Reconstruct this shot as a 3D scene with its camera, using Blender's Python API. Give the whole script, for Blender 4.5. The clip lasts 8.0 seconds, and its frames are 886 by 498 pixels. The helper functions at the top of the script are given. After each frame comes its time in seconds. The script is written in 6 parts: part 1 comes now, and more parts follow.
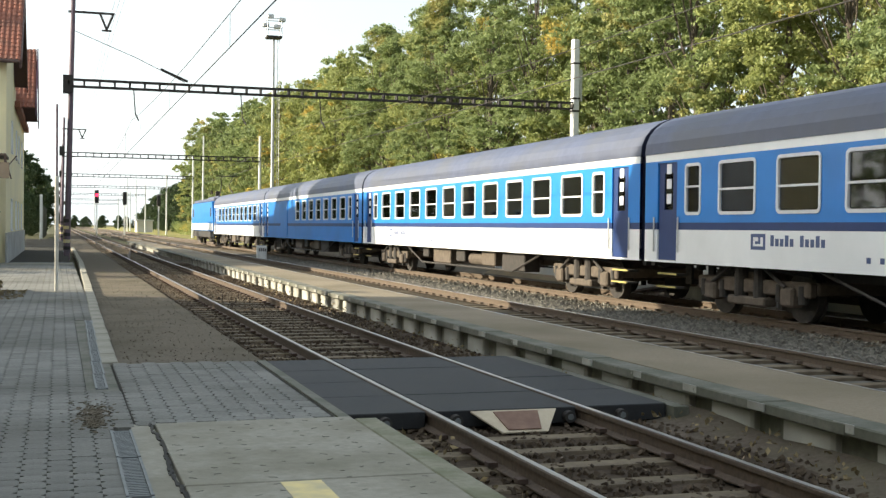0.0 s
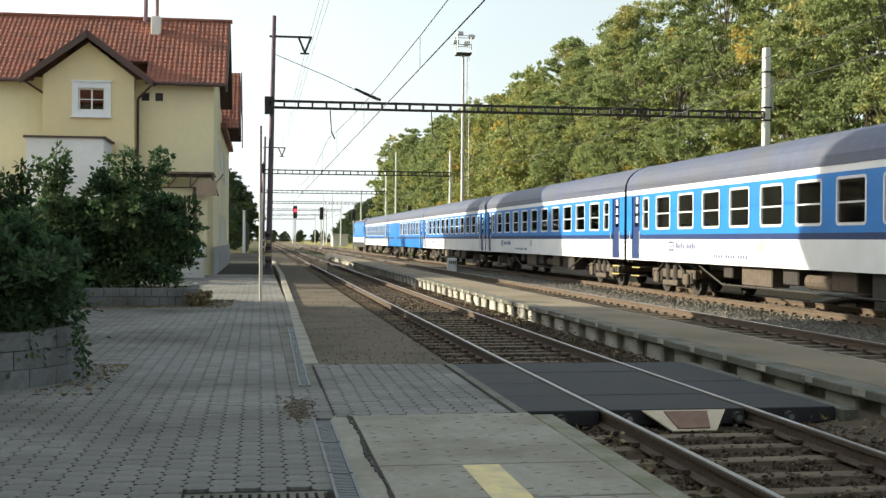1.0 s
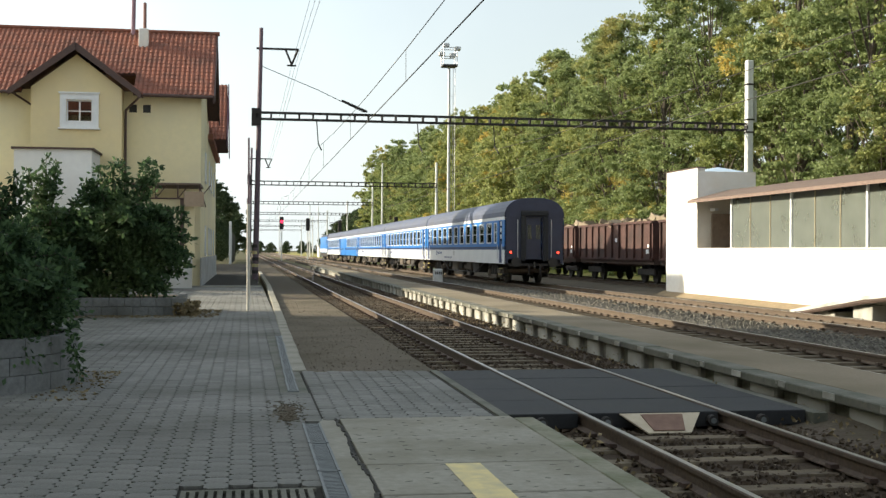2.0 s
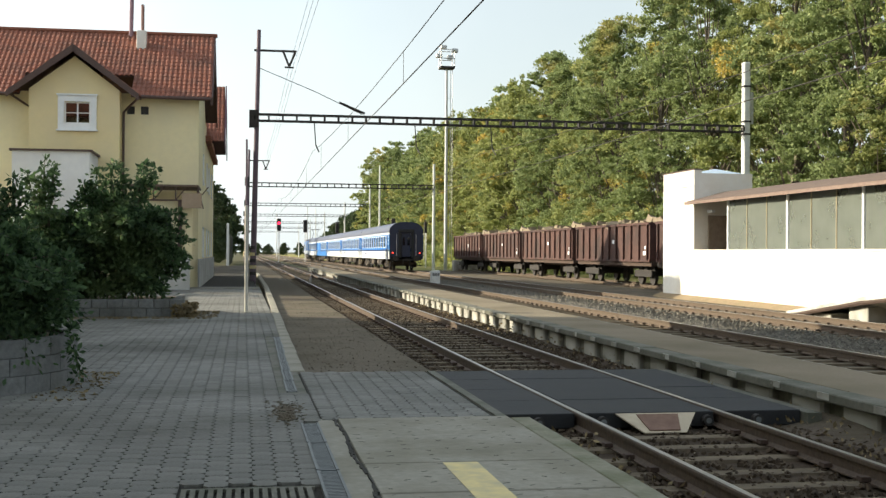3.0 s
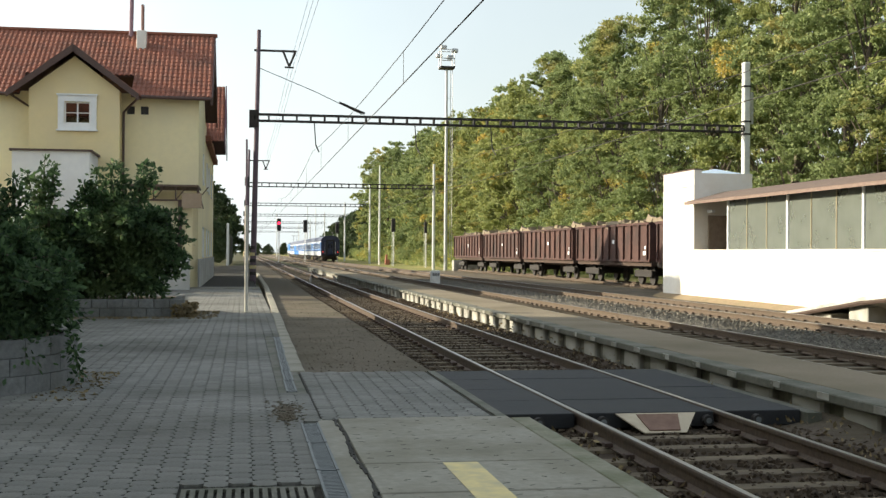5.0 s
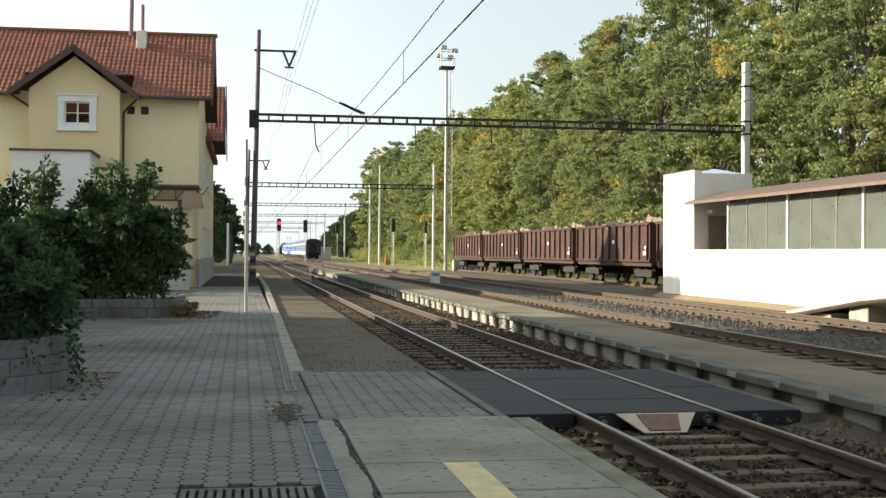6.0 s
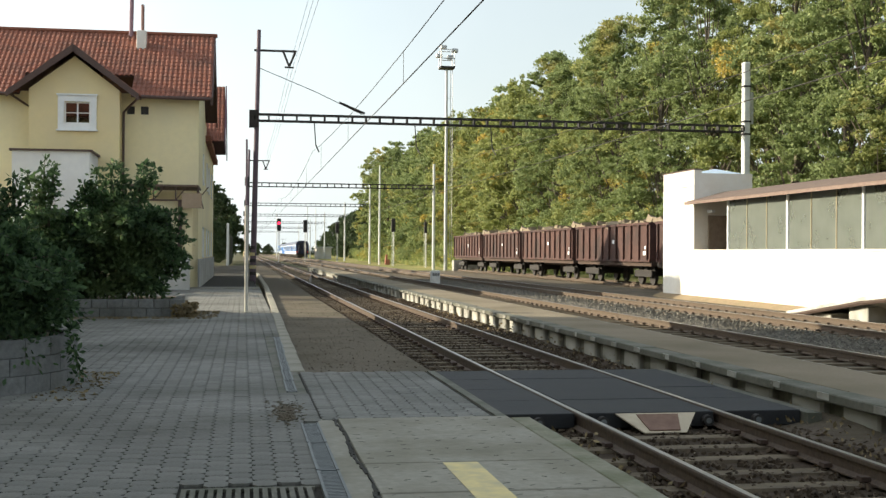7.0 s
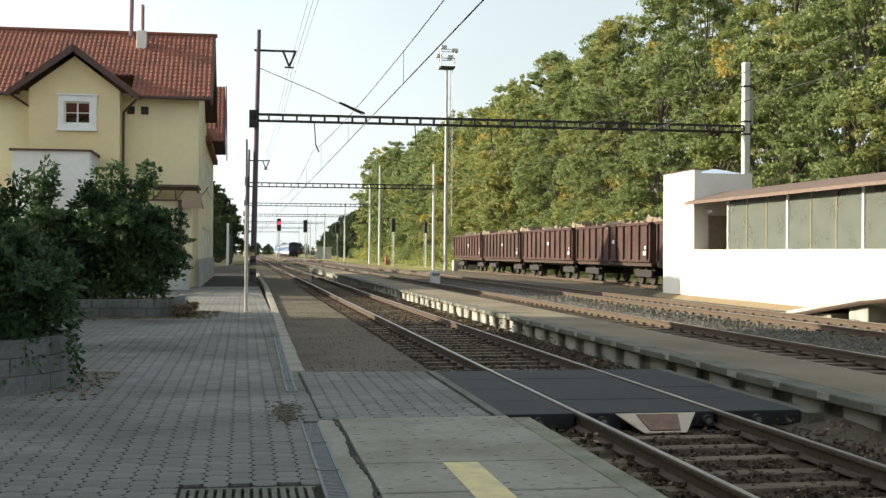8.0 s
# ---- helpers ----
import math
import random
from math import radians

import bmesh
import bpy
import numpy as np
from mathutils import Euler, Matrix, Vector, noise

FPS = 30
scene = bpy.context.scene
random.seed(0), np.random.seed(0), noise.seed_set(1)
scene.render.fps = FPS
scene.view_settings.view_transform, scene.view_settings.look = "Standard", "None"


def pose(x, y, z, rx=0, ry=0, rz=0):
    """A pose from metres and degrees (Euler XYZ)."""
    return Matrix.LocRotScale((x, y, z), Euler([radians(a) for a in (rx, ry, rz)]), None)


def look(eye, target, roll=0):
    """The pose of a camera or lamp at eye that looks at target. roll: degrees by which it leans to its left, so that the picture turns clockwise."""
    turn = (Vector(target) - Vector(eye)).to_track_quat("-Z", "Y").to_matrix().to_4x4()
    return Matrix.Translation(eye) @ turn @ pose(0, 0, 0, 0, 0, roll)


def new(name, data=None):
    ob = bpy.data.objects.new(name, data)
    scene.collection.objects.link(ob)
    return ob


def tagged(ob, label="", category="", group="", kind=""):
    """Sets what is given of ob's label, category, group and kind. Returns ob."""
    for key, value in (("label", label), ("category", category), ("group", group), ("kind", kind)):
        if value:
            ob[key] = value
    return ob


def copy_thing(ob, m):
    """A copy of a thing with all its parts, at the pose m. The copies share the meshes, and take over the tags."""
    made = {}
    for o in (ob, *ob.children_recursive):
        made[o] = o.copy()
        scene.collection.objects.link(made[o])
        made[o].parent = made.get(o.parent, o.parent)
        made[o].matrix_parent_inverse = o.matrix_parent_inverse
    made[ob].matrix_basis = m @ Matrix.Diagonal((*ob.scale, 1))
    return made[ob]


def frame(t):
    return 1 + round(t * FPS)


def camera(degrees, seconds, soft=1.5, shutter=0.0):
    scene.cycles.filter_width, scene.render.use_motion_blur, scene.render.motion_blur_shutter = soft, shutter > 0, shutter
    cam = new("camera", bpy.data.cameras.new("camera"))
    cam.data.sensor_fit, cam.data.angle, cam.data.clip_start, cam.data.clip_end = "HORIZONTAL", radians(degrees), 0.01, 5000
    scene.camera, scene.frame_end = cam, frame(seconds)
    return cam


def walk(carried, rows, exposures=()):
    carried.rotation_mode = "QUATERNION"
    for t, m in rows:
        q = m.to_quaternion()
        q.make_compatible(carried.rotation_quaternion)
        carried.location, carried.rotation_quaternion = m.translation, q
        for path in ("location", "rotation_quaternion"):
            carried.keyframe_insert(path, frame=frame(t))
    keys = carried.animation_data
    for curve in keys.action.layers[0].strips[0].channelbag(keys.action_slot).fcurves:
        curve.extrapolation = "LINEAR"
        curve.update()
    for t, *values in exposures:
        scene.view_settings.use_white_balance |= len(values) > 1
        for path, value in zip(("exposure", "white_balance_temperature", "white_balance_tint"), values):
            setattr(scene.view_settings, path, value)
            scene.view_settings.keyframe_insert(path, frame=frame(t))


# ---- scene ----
# camera: stands on the platform, pans left and comes to rest
cam = camera(40.41, 8.0, soft=1.4)
PATH = [
    (0.0, pose(0.144, 1.387, 1.666, 89.023, -0.707, -17.699)),
    (0.2, pose(0.146, 1.226, 1.667, 89.030, -0.566, -14.528)),
    (0.4, pose(0.123, 1.026, 1.661, 89.149, -0.492, -11.317)),
    (0.5, pose(0.103, 0.921, 1.650, 89.209, -0.480, -10.319)),
    (0.7, pose(0.085, 0.753, 1.646, 89.339, -0.440, -9.027)),
    (1.0, pose(0.060, 0.510, 1.644, 89.555, -0.368, -8.668)),
    (1.5, pose(0.040, 0.266, 1.633, 89.892, -0.330, -9.005)),
    (2.1, pose(0.012, 0.070, 1.624, 90.110, -0.350, -9.350)),
    (3.0, pose(0.0, 0.0, 1.62, 90.17, -0.35, -9.44)),
    (8.0, pose(0.0, 0.0, 1.62, 90.17, -0.35, -9.44)),
]
# the picture darkens a little as the camera comes to rest
walk(cam, PATH, [(0.0, 1.2, 6500, 5), (0.5, 1.05, 6500, 5), (1.0, 0.95, 6500, 5), (1.6, 0.87, 6500, 5), (8.0, 0.87, 6500, 5)])

# ---- sky, sun, exposure ----
SUN_TO = Vector((-1.0, 0.34, 0.40)).normalized()
world = bpy.data.worlds.new("sky_world")
scene.world = world
world.use_nodes = True
wn, wl = world.node_tree.nodes, world.node_tree.links
sky = wn.new("ShaderNodeTexSky")
sky.sky_type = "NISHITA"
sky.sun_disc = False
sky.sun_elevation = math.asin(SUN_TO.z)
sky.sun_rotation = math.atan2(SUN_TO.x, SUN_TO.y)
sky.dust_density = 3.0
sky.air_density = 1.0
sky.ozone_density = 1.0
# summer haze: a bright veil that thickens towards the horizon, with soft cloud streaks
tc = wn.new("ShaderNodeTexCoord")
sep = wn.new("ShaderNodeSeparateXYZ")
veil = wn.new("ShaderNodeMapRange")
veil.inputs["From Min"].default_value, veil.inputs["From Max"].default_value = 0.0, 0.5
veil.inputs["To Min"].default_value, veil.inputs["To Max"].default_value = 0.97, 0.5
cl = wn.new("ShaderNodeTexNoise")
cl.inputs["Scale"].default_value, cl.inputs["Detail"].default_value = 2.6, 6
soft = wn.new("ShaderNodeMapRange")
soft.inputs["From Min"].default_value, soft.inputs["From Max"].default_value = 0.3, 0.7
soft.inputs["To Min"].default_value, soft.inputs["To Max"].default_value = 0.65, 1.0
thick = wn.new("ShaderNodeMath")
thick.operation = "MULTIPLY"
mx = wn.new("ShaderNodeMix")
mx.data_type = "RGBA"
# the haze glows towards the sun and is cool and thin away from it
aim = wn.new("ShaderNodeVectorMath")
aim.operation = "DOT_PRODUCT"
aim.inputs[1].default_value = SUN_TO
halo = wn.new("ShaderNodeMapRange")
halo.interpolation_type = "SMOOTHSTEP"
halo.inputs["From Min"].default_value, halo.inputs["From Max"].default_value = 0.05, 1.0
hz = wn.new("ShaderNodeMix")
hz.data_type = "RGBA"
hz.inputs["A"].default_value = (4.8, 5.1, 5.2, 1)
hz.inputs["B"].default_value = (10.0, 10.6, 11.2, 1)
wl.new(tc.outputs["Generated"], aim.inputs[0])
wl.new(aim.outputs["Value"], halo.inputs["Value"])
wl.new(halo.outputs["Result"], hz.inputs["Factor"])
wl.new(hz.outputs["Result"], mx.inputs["B"])
wl.new(tc.outputs["Generated"], sep.inputs["Vector"])
wl.new(sep.outputs["Z"], veil.inputs["Value"])
wl.new(tc.outputs["Generated"], cl.inputs["Vector"])
wl.new(cl.outputs["Fac"], soft.inputs["Value"])
wl.new(veil.outputs["Result"], thick.inputs[0])
wl.new(soft.outputs["Result"], thick.inputs[1])
wl.new(thick.outputs["Value"], mx.inputs["Factor"])
wl.new(sky.outputs["Color"], mx.inputs["A"])
wl.new(mx.outputs["Result"], wn["Background"].inputs["Color"])
wn["Background"].inputs["Strength"].default_value = 0.11
sun = new("sun", bpy.data.lights.new("sun", "SUN"))
sun.data.energy, sun.data.angle, sun.data.color = 4.8, radians(0.6), (1.0, 0.88, 0.70)
sun.matrix_world = look(SUN_TO * 100, (0, 0, 0))

# ---- materials ----


def mat(name, a, b=None, scale=4.0, rough=0.7, bump=0.0, metal=0.0, grime=None, gscale=0.6, vary=0.0, island=False, stretch=None, spec=0.5):
    """A procedural surface: two colours of grain, coarse stains, fine relief and piece-to-piece variation."""
    m = bpy.data.materials.new(name)
    m.use_nodes = True
    n, k = m.node_tree.nodes, m.node_tree.links
    p = n["Principled BSDF"]
    p.inputs["Roughness"].default_value, p.inputs["Metallic"].default_value = rough, metal
    p.inputs["Specular IOR Level"].default_value = spec
    co = n.new("ShaderNodeTexCoord").outputs["Object"]
    if stretch:
        mp = n.new("ShaderNodeMapping")
        mp.inputs["Scale"].default_value = stretch
        k.new(co, mp.inputs["Vector"])
        co = mp.outputs["Vector"]
    tx = n.new("ShaderNodeTexNoise")
    tx.inputs["Scale"].default_value, tx.inputs["Detail"].default_value, tx.inputs["Roughness"].default_value = scale, 8, 0.65
    k.new(co, tx.inputs["Vector"])
    b = b or tuple(c * 0.8 for c in a)
    r = n.new("ShaderNodeValToRGB")
    r.color_ramp.elements[0].position, r.color_ramp.elements[0].color = 0.32, (*a, 1)
    r.color_ramp.elements[1].position, r.color_ramp.elements[1].color = 0.68, (*b, 1)
    k.new(tx.outputs["Fac"], r.inputs["Fac"])
    out = r.outputs["Color"]
    if grime:
        g = n.new("ShaderNodeTexNoise")
        g.inputs["Scale"].default_value, g.inputs["Detail"].default_value = gscale, 5
        k.new(co, g.inputs["Vector"])
        gr = n.new("ShaderNodeValToRGB")
        gr.color_ramp.elements[0].position, gr.color_ramp.elements[1].position = 0.42, 0.72
        k.new(g.outputs["Fac"], gr.inputs["Fac"])
        x = n.new("ShaderNodeMix")
        x.data_type = "RGBA"
        x.inputs["B"].default_value = (*grime, 1)
        k.new(gr.outputs["Color"], x.inputs["Factor"])
        k.new(out, x.inputs["A"])
        out = x.outputs["Result"]
    if vary:
        h = n.new("ShaderNodeHueSaturation")
        if island:
            rnd = n.new("ShaderNodeNewGeometry").outputs["Random Per Island"]
        else:
            rnd = n.new("ShaderNodeObjectInfo").outputs["Random"]
        mr = n.new("ShaderNodeMapRange")
        mr.inputs["To Min"].default_value, mr.inputs["To Max"].default_value = 1 - vary, 1 + vary
        k.new(rnd, mr.inputs["Value"])
        k.new(mr.outputs["Result"], h.inputs["Value"])
        k.new(out, h.inputs["Color"])
        out = h.outputs["Color"]
    k.new(out, p.inputs["Base Color"])
    if bump:
        bp = n.new("ShaderNodeBump")
        bp.inputs["Strength"].default_value, bp.inputs["Distance"].default_value = bump, 0.02
        k.new(tx.outputs["Fac"], bp.inputs["Height"])
        k.new(bp.outputs["Normal"], p.inputs["Normal"])
    return m


def lacquer(m, weight, rough):
    p = m.node_tree.nodes["Principled BSDF"]
    p.inputs["Coat Weight"].default_value, p.inputs["Coat Roughness"].default_value = weight, rough
    return m


def glow(name, color, strength):
    m = bpy.data.materials.new(name)
    m.use_nodes = True
    p = m.node_tree.nodes["Principled BSDF"]
    p.inputs["Base Color"].default_value = (*color, 1)
    p.inputs["Emission Color"].default_value = (*color, 1)
    p.inputs["Emission Strength"].default_value = strength
    return m


def glass(name, tint, gloss=0.03, ior=1.5):
    """Window glass: tinted see-through with a mirror-like sheen."""
    m = bpy.data.materials.new(name)
    m.use_nodes = True
    n, k = m.node_tree.nodes, m.node_tree.links
    n.remove(n["Principled BSDF"])
    t = n.new("ShaderNodeBsdfTransparent")
    t.inputs["Color"].default_value = (*tint, 1)
    g = n.new("ShaderNodeBsdfGlossy")
    g.inputs["Roughness"].default_value = gloss
    f = n.new("ShaderNodeFresnel")
    f.inputs["IOR"].default_value = ior
    x = n.new("ShaderNodeMixShader")
    k.new(f.outputs["Fac"], x.inputs[0])
    k.new(t.outputs["BSDF"], x.inputs[1])
    k.new(g.outputs["BSDF"], x.inputs[2])
    k.new(x.outputs["Shader"], n["Material Output"].inputs["Surface"])
    return m


def leaf_mat(name, dark, light, autumn, share):
    """Foliage: each leaf clump takes its own green, some turned yellow."""
    m = bpy.data.materials.new(name)
    m.use_nodes = True
    n, k = m.node_tree.nodes, m.node_tree.links
    p = n["Principled BSDF"]
    p.inputs["Roughness"].default_value = 0.6
    p.inputs["Specular IOR Level"].default_value = 0.3
    r = n.new("ShaderNodeValToRGB")
    e = r.color_ramp.elements
    e[0].position, e[0].color = 0.0, (*dark, 1)
    e[1].position, e[1].color = 1.0, (*light, 1)
    k.new(n.new("ShaderNodeNewGeometry").outputs["Random Per Island"], r.inputs["Fac"])
    tx = n.new("ShaderNodeTexNoise")
    tx.inputs["Scale"].default_value, tx.inputs["Detail"].default_value = 0.22, 4
    add = n.new("ShaderNodeVectorMath")
    oi = n.new("ShaderNodeObjectInfo")
    sc = n.new("ShaderNodeVectorMath")
    sc.operation = "SCALE"
    k.new(oi.outputs["Location"], sc.inputs[0])
    sc.inputs["Scale"].default_value = 1.0
    k.new(n.new("ShaderNodeTexCoord").outputs["Object"], add.inputs[0])
    k.new(sc.outputs["Vector"], add.inputs[1])
    k.new(add.outputs["Vector"], tx.inputs["Vector"])
    y = n.new("ShaderNodeValToRGB")
    y.color_ramp.elements[0].position, y.color_ramp.elements[0].color = 1 - share, (0, 0, 0, 1)
    y.color_ramp.elements[1].position, y.color_ramp.elements[1].color = 1 - share + 0.12, (1, 1, 1, 1)
    k.new(tx.outputs["Fac"], y.inputs["Fac"])
    x = n.new("ShaderNodeMix")
    x.data_type = "RGBA"
    x.inputs["B"].default_value = (*autumn, 1)
    k.new(y.outputs["Color"], x.inputs["Factor"])
    k.new(r.outputs["Color"], x.inputs["A"])
    k.new(x.outputs["Result"], p.inputs["Base Color"])
    tr = n.new("ShaderNodeBsdfTranslucent")
    k.new(x.outputs["Result"], tr.inputs["Color"])
    ms = n.new("ShaderNodeMixShader")
    ms.inputs[0].default_value = 0.42
    k.new(p.outputs["BSDF"], ms.inputs[1])
    k.new(tr.outputs["BSDF"], ms.inputs[2])
    k.new(ms.outputs["Shader"], n["Material Output"].inputs["Surface"])
    return m


def dusty_glass(name, film):
    """Old wired glass under a film of dust: part see-through, part milky, with a dull sheen."""
    m = glass(name, (0.5, 0.55, 0.48), 0.15)
    n, k = m.node_tree.nodes, m.node_tree.links
    d = n.new("ShaderNodeBsdfDiffuse")
    tx = n.new("ShaderNodeTexNoise")
    tx.inputs["Scale"].default_value, tx.inputs["Detail"].default_value = 1.3, 5
    r = n.new("ShaderNodeValToRGB")
    r.color_ramp.elements[0].color, r.color_ramp.elements[1].color = (*[c * 0.6 for c in film], 1), (*film, 1)
    k.new(n.new("ShaderNodeTexCoord").outputs["Object"], tx.inputs["Vector"])
    k.new(tx.outputs["Fac"], r.inputs["Fac"])
    k.new(r.outputs["Color"], d.inputs["Color"])
    x = n.new("ShaderNodeMixShader")
    x.inputs[0].default_value = 0.42
    old = n["Material Output"].inputs["Surface"].links[0].from_socket
    k.new(old, x.inputs[1])
    k.new(d.outputs["BSDF"], x.inputs[2])
    k.new(x.outputs["Shader"], n["Material Output"].inputs["Surface"])
    return m


DIRT = mat("packed_dirt", (0.144, 0.114, 0.084), (0.228, 0.180, 0.132), 9, 0.95, 0.5, grime=(0.168, 0.156, 0.108), gscale=0.25, spec=0.1)
SAND = mat("sandy_gravel", (0.109, 0.091, 0.068), (0.172, 0.144, 0.109), 22, 0.95, 0.6, grime=(0.091, 0.079, 0.054), gscale=0.7, spec=0.1)
WARM_SAND = mat("dry_yellow_sand", (0.20, 0.15, 0.095), (0.30, 0.23, 0.15), 9, 0.95, 0.6, grime=(0.20, 0.16, 0.10), gscale=1.2, spec=0.1)
BALLAST = mat("ballast_stone", (0.107, 0.100, 0.086), (0.194, 0.179, 0.153), 14, 0.9, 0.4, vary=0.35, island=True, spec=0.1)
BALLAST_BROWN = mat("rusty_ballast_stone", (0.049, 0.036, 0.026), (0.098, 0.074, 0.052), 14, 0.9, 0.4, vary=0.4, island=True, spec=0.1)
FIELD = mat("weedy_ground", (0.075, 0.072, 0.042), (0.125, 0.112, 0.066), 2, 0.95, 0.6, grime=(0.06, 0.068, 0.030), gscale=0.15, spec=0.1)
GRASS = mat("dry_grass", (0.216, 0.203, 0.068), (0.405, 0.338, 0.135), 3, 0.9, 0.6, grime=(0.121, 0.149, 0.041), gscale=0.12, spec=0.1)
PAVER = mat("grey_paver", (0.163, 0.160, 0.147), (0.240, 0.234, 0.212), 25, 0.85, 0.3, grime=(0.082, 0.078, 0.066), gscale=0.33, vary=0.12, spec=0.25)
PAVER_FAR = mat("grey_paver_field", (0.163, 0.160, 0.147), (0.240, 0.234, 0.212), 25, 0.85, 0.3, grime=(0.082, 0.078, 0.066), gscale=0.33, vary=0.12, island=True, spec=0.25)
JOINT = mat("paving_joint_sand", (0.03, 0.028, 0.024), (0.06, 0.056, 0.048), 30, 0.95, 0.4, spec=0.1)
CONCRETE = mat("platform_concrete", (0.258, 0.240, 0.196), (0.340, 0.318, 0.265), 12, 0.9, 0.3, grime=(0.172, 0.160, 0.116), gscale=0.9, spec=0.25)
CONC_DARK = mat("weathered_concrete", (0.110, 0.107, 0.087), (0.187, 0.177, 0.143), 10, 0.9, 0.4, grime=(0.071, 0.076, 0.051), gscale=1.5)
CONC_BLOCK = mat("pale_concrete_block", (0.345, 0.339, 0.310), (0.483, 0.471, 0.425), 8, 0.9, 0.3, grime=(0.218, 0.207, 0.172), gscale=2.0, vary=0.18)
ASPHALT = mat("platform_asphalt", (0.211, 0.176, 0.125), (0.267, 0.225, 0.168), 30, 0.92, 0.3, grime=(0.159, 0.133, 0.090), gscale=0.4, spec=0.1)
YELLOW_PAINT = mat("worn_yellow_paint", (0.72, 0.59, 0.27), (0.62, 0.51, 0.26), 14, 0.8, 0.1, grime=(0.50, 0.43, 0.26), gscale=6)
RUBBER = mat("black_rubber", (0.009, 0.009, 0.011), (0.015, 0.015, 0.016), 30, 0.75, 0.25, grime=(0.019, 0.018, 0.017), gscale=1.5, vary=0.1)
RAIL = mat("rusty_rail_steel", (0.058, 0.040, 0.028), (0.112, 0.077, 0.052), 20, 0.75, 0.3, metal=0.2)
RAIL_TOP = mat("polished_rail_head", (0.47, 0.45, 0.43), (0.30, 0.27, 0.24), 6, 0.34, 0.0, metal=1.0, stretch=(6, 0.3, 6))
RAIL_TAN = mat("brown_painted_rail", (0.072, 0.050, 0.034), (0.114, 0.081, 0.053), 20, 0.8, 0.3)
SLEEPER = mat("stained_concrete_sleeper", (0.120, 0.095, 0.064), (0.201, 0.161, 0.107), 9, 0.9, 0.4, grime=(0.076, 0.056, 0.040), gscale=2, vary=0.15, spec=0.25)
RUST = mat("rusty_wagon_paint", (0.054, 0.023, 0.019), (0.094, 0.042, 0.032), 5, 0.85, 0.3, grime=(0.035, 0.019, 0.016), gscale=0.9, vary=0.2)
RUST_DARK = mat("dark_rust", (0.048, 0.031, 0.023), (0.085, 0.053, 0.038), 8, 0.9, 0.3)
STEEL_DARK = mat("dark_sooty_steel", (0.025, 0.022, 0.021), (0.049, 0.042, 0.036), 8, 0.75, 0.3, metal=0.2)
STEEL_GREY = mat("grey_galvanised_steel", (0.42, 0.42, 0.42), (0.52, 0.52, 0.51), 8, 0.5, 0.1, metal=0.5)
MAST_PAINT = mat("mast_paint", (0.10, 0.075, 0.095), (0.17, 0.115, 0.14), 6, 0.7, 0.2)
WHITE_PAINT = mat("white_wall_paint", (0.80, 0.79, 0.75), (0.72, 0.70, 0.66), 3, 0.85, 0.1, grime=(0.66, 0.58, 0.46), gscale=0.35)
WHITE_POLE = mat("white_concrete_pole", (0.70, 0.70, 0.68), (0.58, 0.58, 0.56), 6, 0.85, 0.2)
YELLOW_WALL = mat("pale_yellow_render", (0.76, 0.63, 0.35), (0.71, 0.59, 0.33), 4, 0.9, 0.1, grime=(0.66, 0.56, 0.35), gscale=0.4)
CREAM_WALL = mat("cream_render", (0.76, 0.67, 0.42), (0.71, 0.63, 0.40), 4, 0.9, 0.1, grime=(0.66, 0.59, 0.40), gscale=0.4)
GREY_PLINTH = mat("grey_plinth_render", (0.34, 0.34, 0.33), (0.42, 0.42, 0.40), 6, 0.9, 0.2, grime=(0.26, 0.25, 0.22), gscale=1)
ROOF_TILE = mat("red_roof_tile", (0.20, 0.066, 0.038), (0.30, 0.108, 0.062), 12, 0.8, 0.2, grime=(0.15, 0.062, 0.040), gscale=1.2, vary=0.15)
FASCIA = mat("dark_brown_timber", (0.060, 0.036, 0.032), (0.105, 0.062, 0.052), 8, 0.7, 0.2, stretch=(1, 1, 6))
PORCH_WHITE = mat("pale_porch_render", (0.58, 0.58, 0.56), (0.50, 0.50, 0.48), 6, 0.9, 0.1, grime=(0.42, 0.41, 0.38), gscale=1)
WINDOW_WHITE = mat("white_window_paint", (0.78, 0.79, 0.80), (0.70, 0.71, 0.73), 6, 0.6, 0.05)
GLASS = glass("window_glass", (0.35, 0.40, 0.42), 0.03, 2.1)
GLASS_SHED = dusty_glass("wired_glass", (0.32, 0.345, 0.315))
COACH_GLASS = glass("coach_window_glass", (0.62, 0.65, 0.63), 0.04, 1.75)
DARK_ROOM = mat("dark_interior", (0.03, 0.03, 0.032), (0.05, 0.05, 0.05), 3, 0.9)
INSIDE = mat("coach_interior_laminate", (0.16, 0.16, 0.14), (0.22, 0.21, 0.18), 2, 0.7)
TRAIN_BLUE = mat("coach_blue_paint", (0.016, 0.19, 0.58), (0.02, 0.21, 0.63), 2, 0.42, 0.02, grime=(0.022, 0.17, 0.50), gscale=0.6, spec=0.35)
TRAIN_NAVY = mat("coach_navy_paint", (0.010, 0.030, 0.115), (0.014, 0.038, 0.14), 3, 0.5, 0.02, spec=0.35)
TRAIN_WHITE = mat("coach_white_paint", (0.84, 0.85, 0.86), (0.79, 0.80, 0.81), 2, 0.4, 0.02, grime=(0.73, 0.74, 0.75), gscale=0.7)
TRAIN_ROOF = mat("coach_roof_grey", (0.048, 0.060, 0.108), (0.072, 0.086, 0.145), 3, 0.55, 0.1, grime=(0.07, 0.075, 0.095), gscale=0.5)
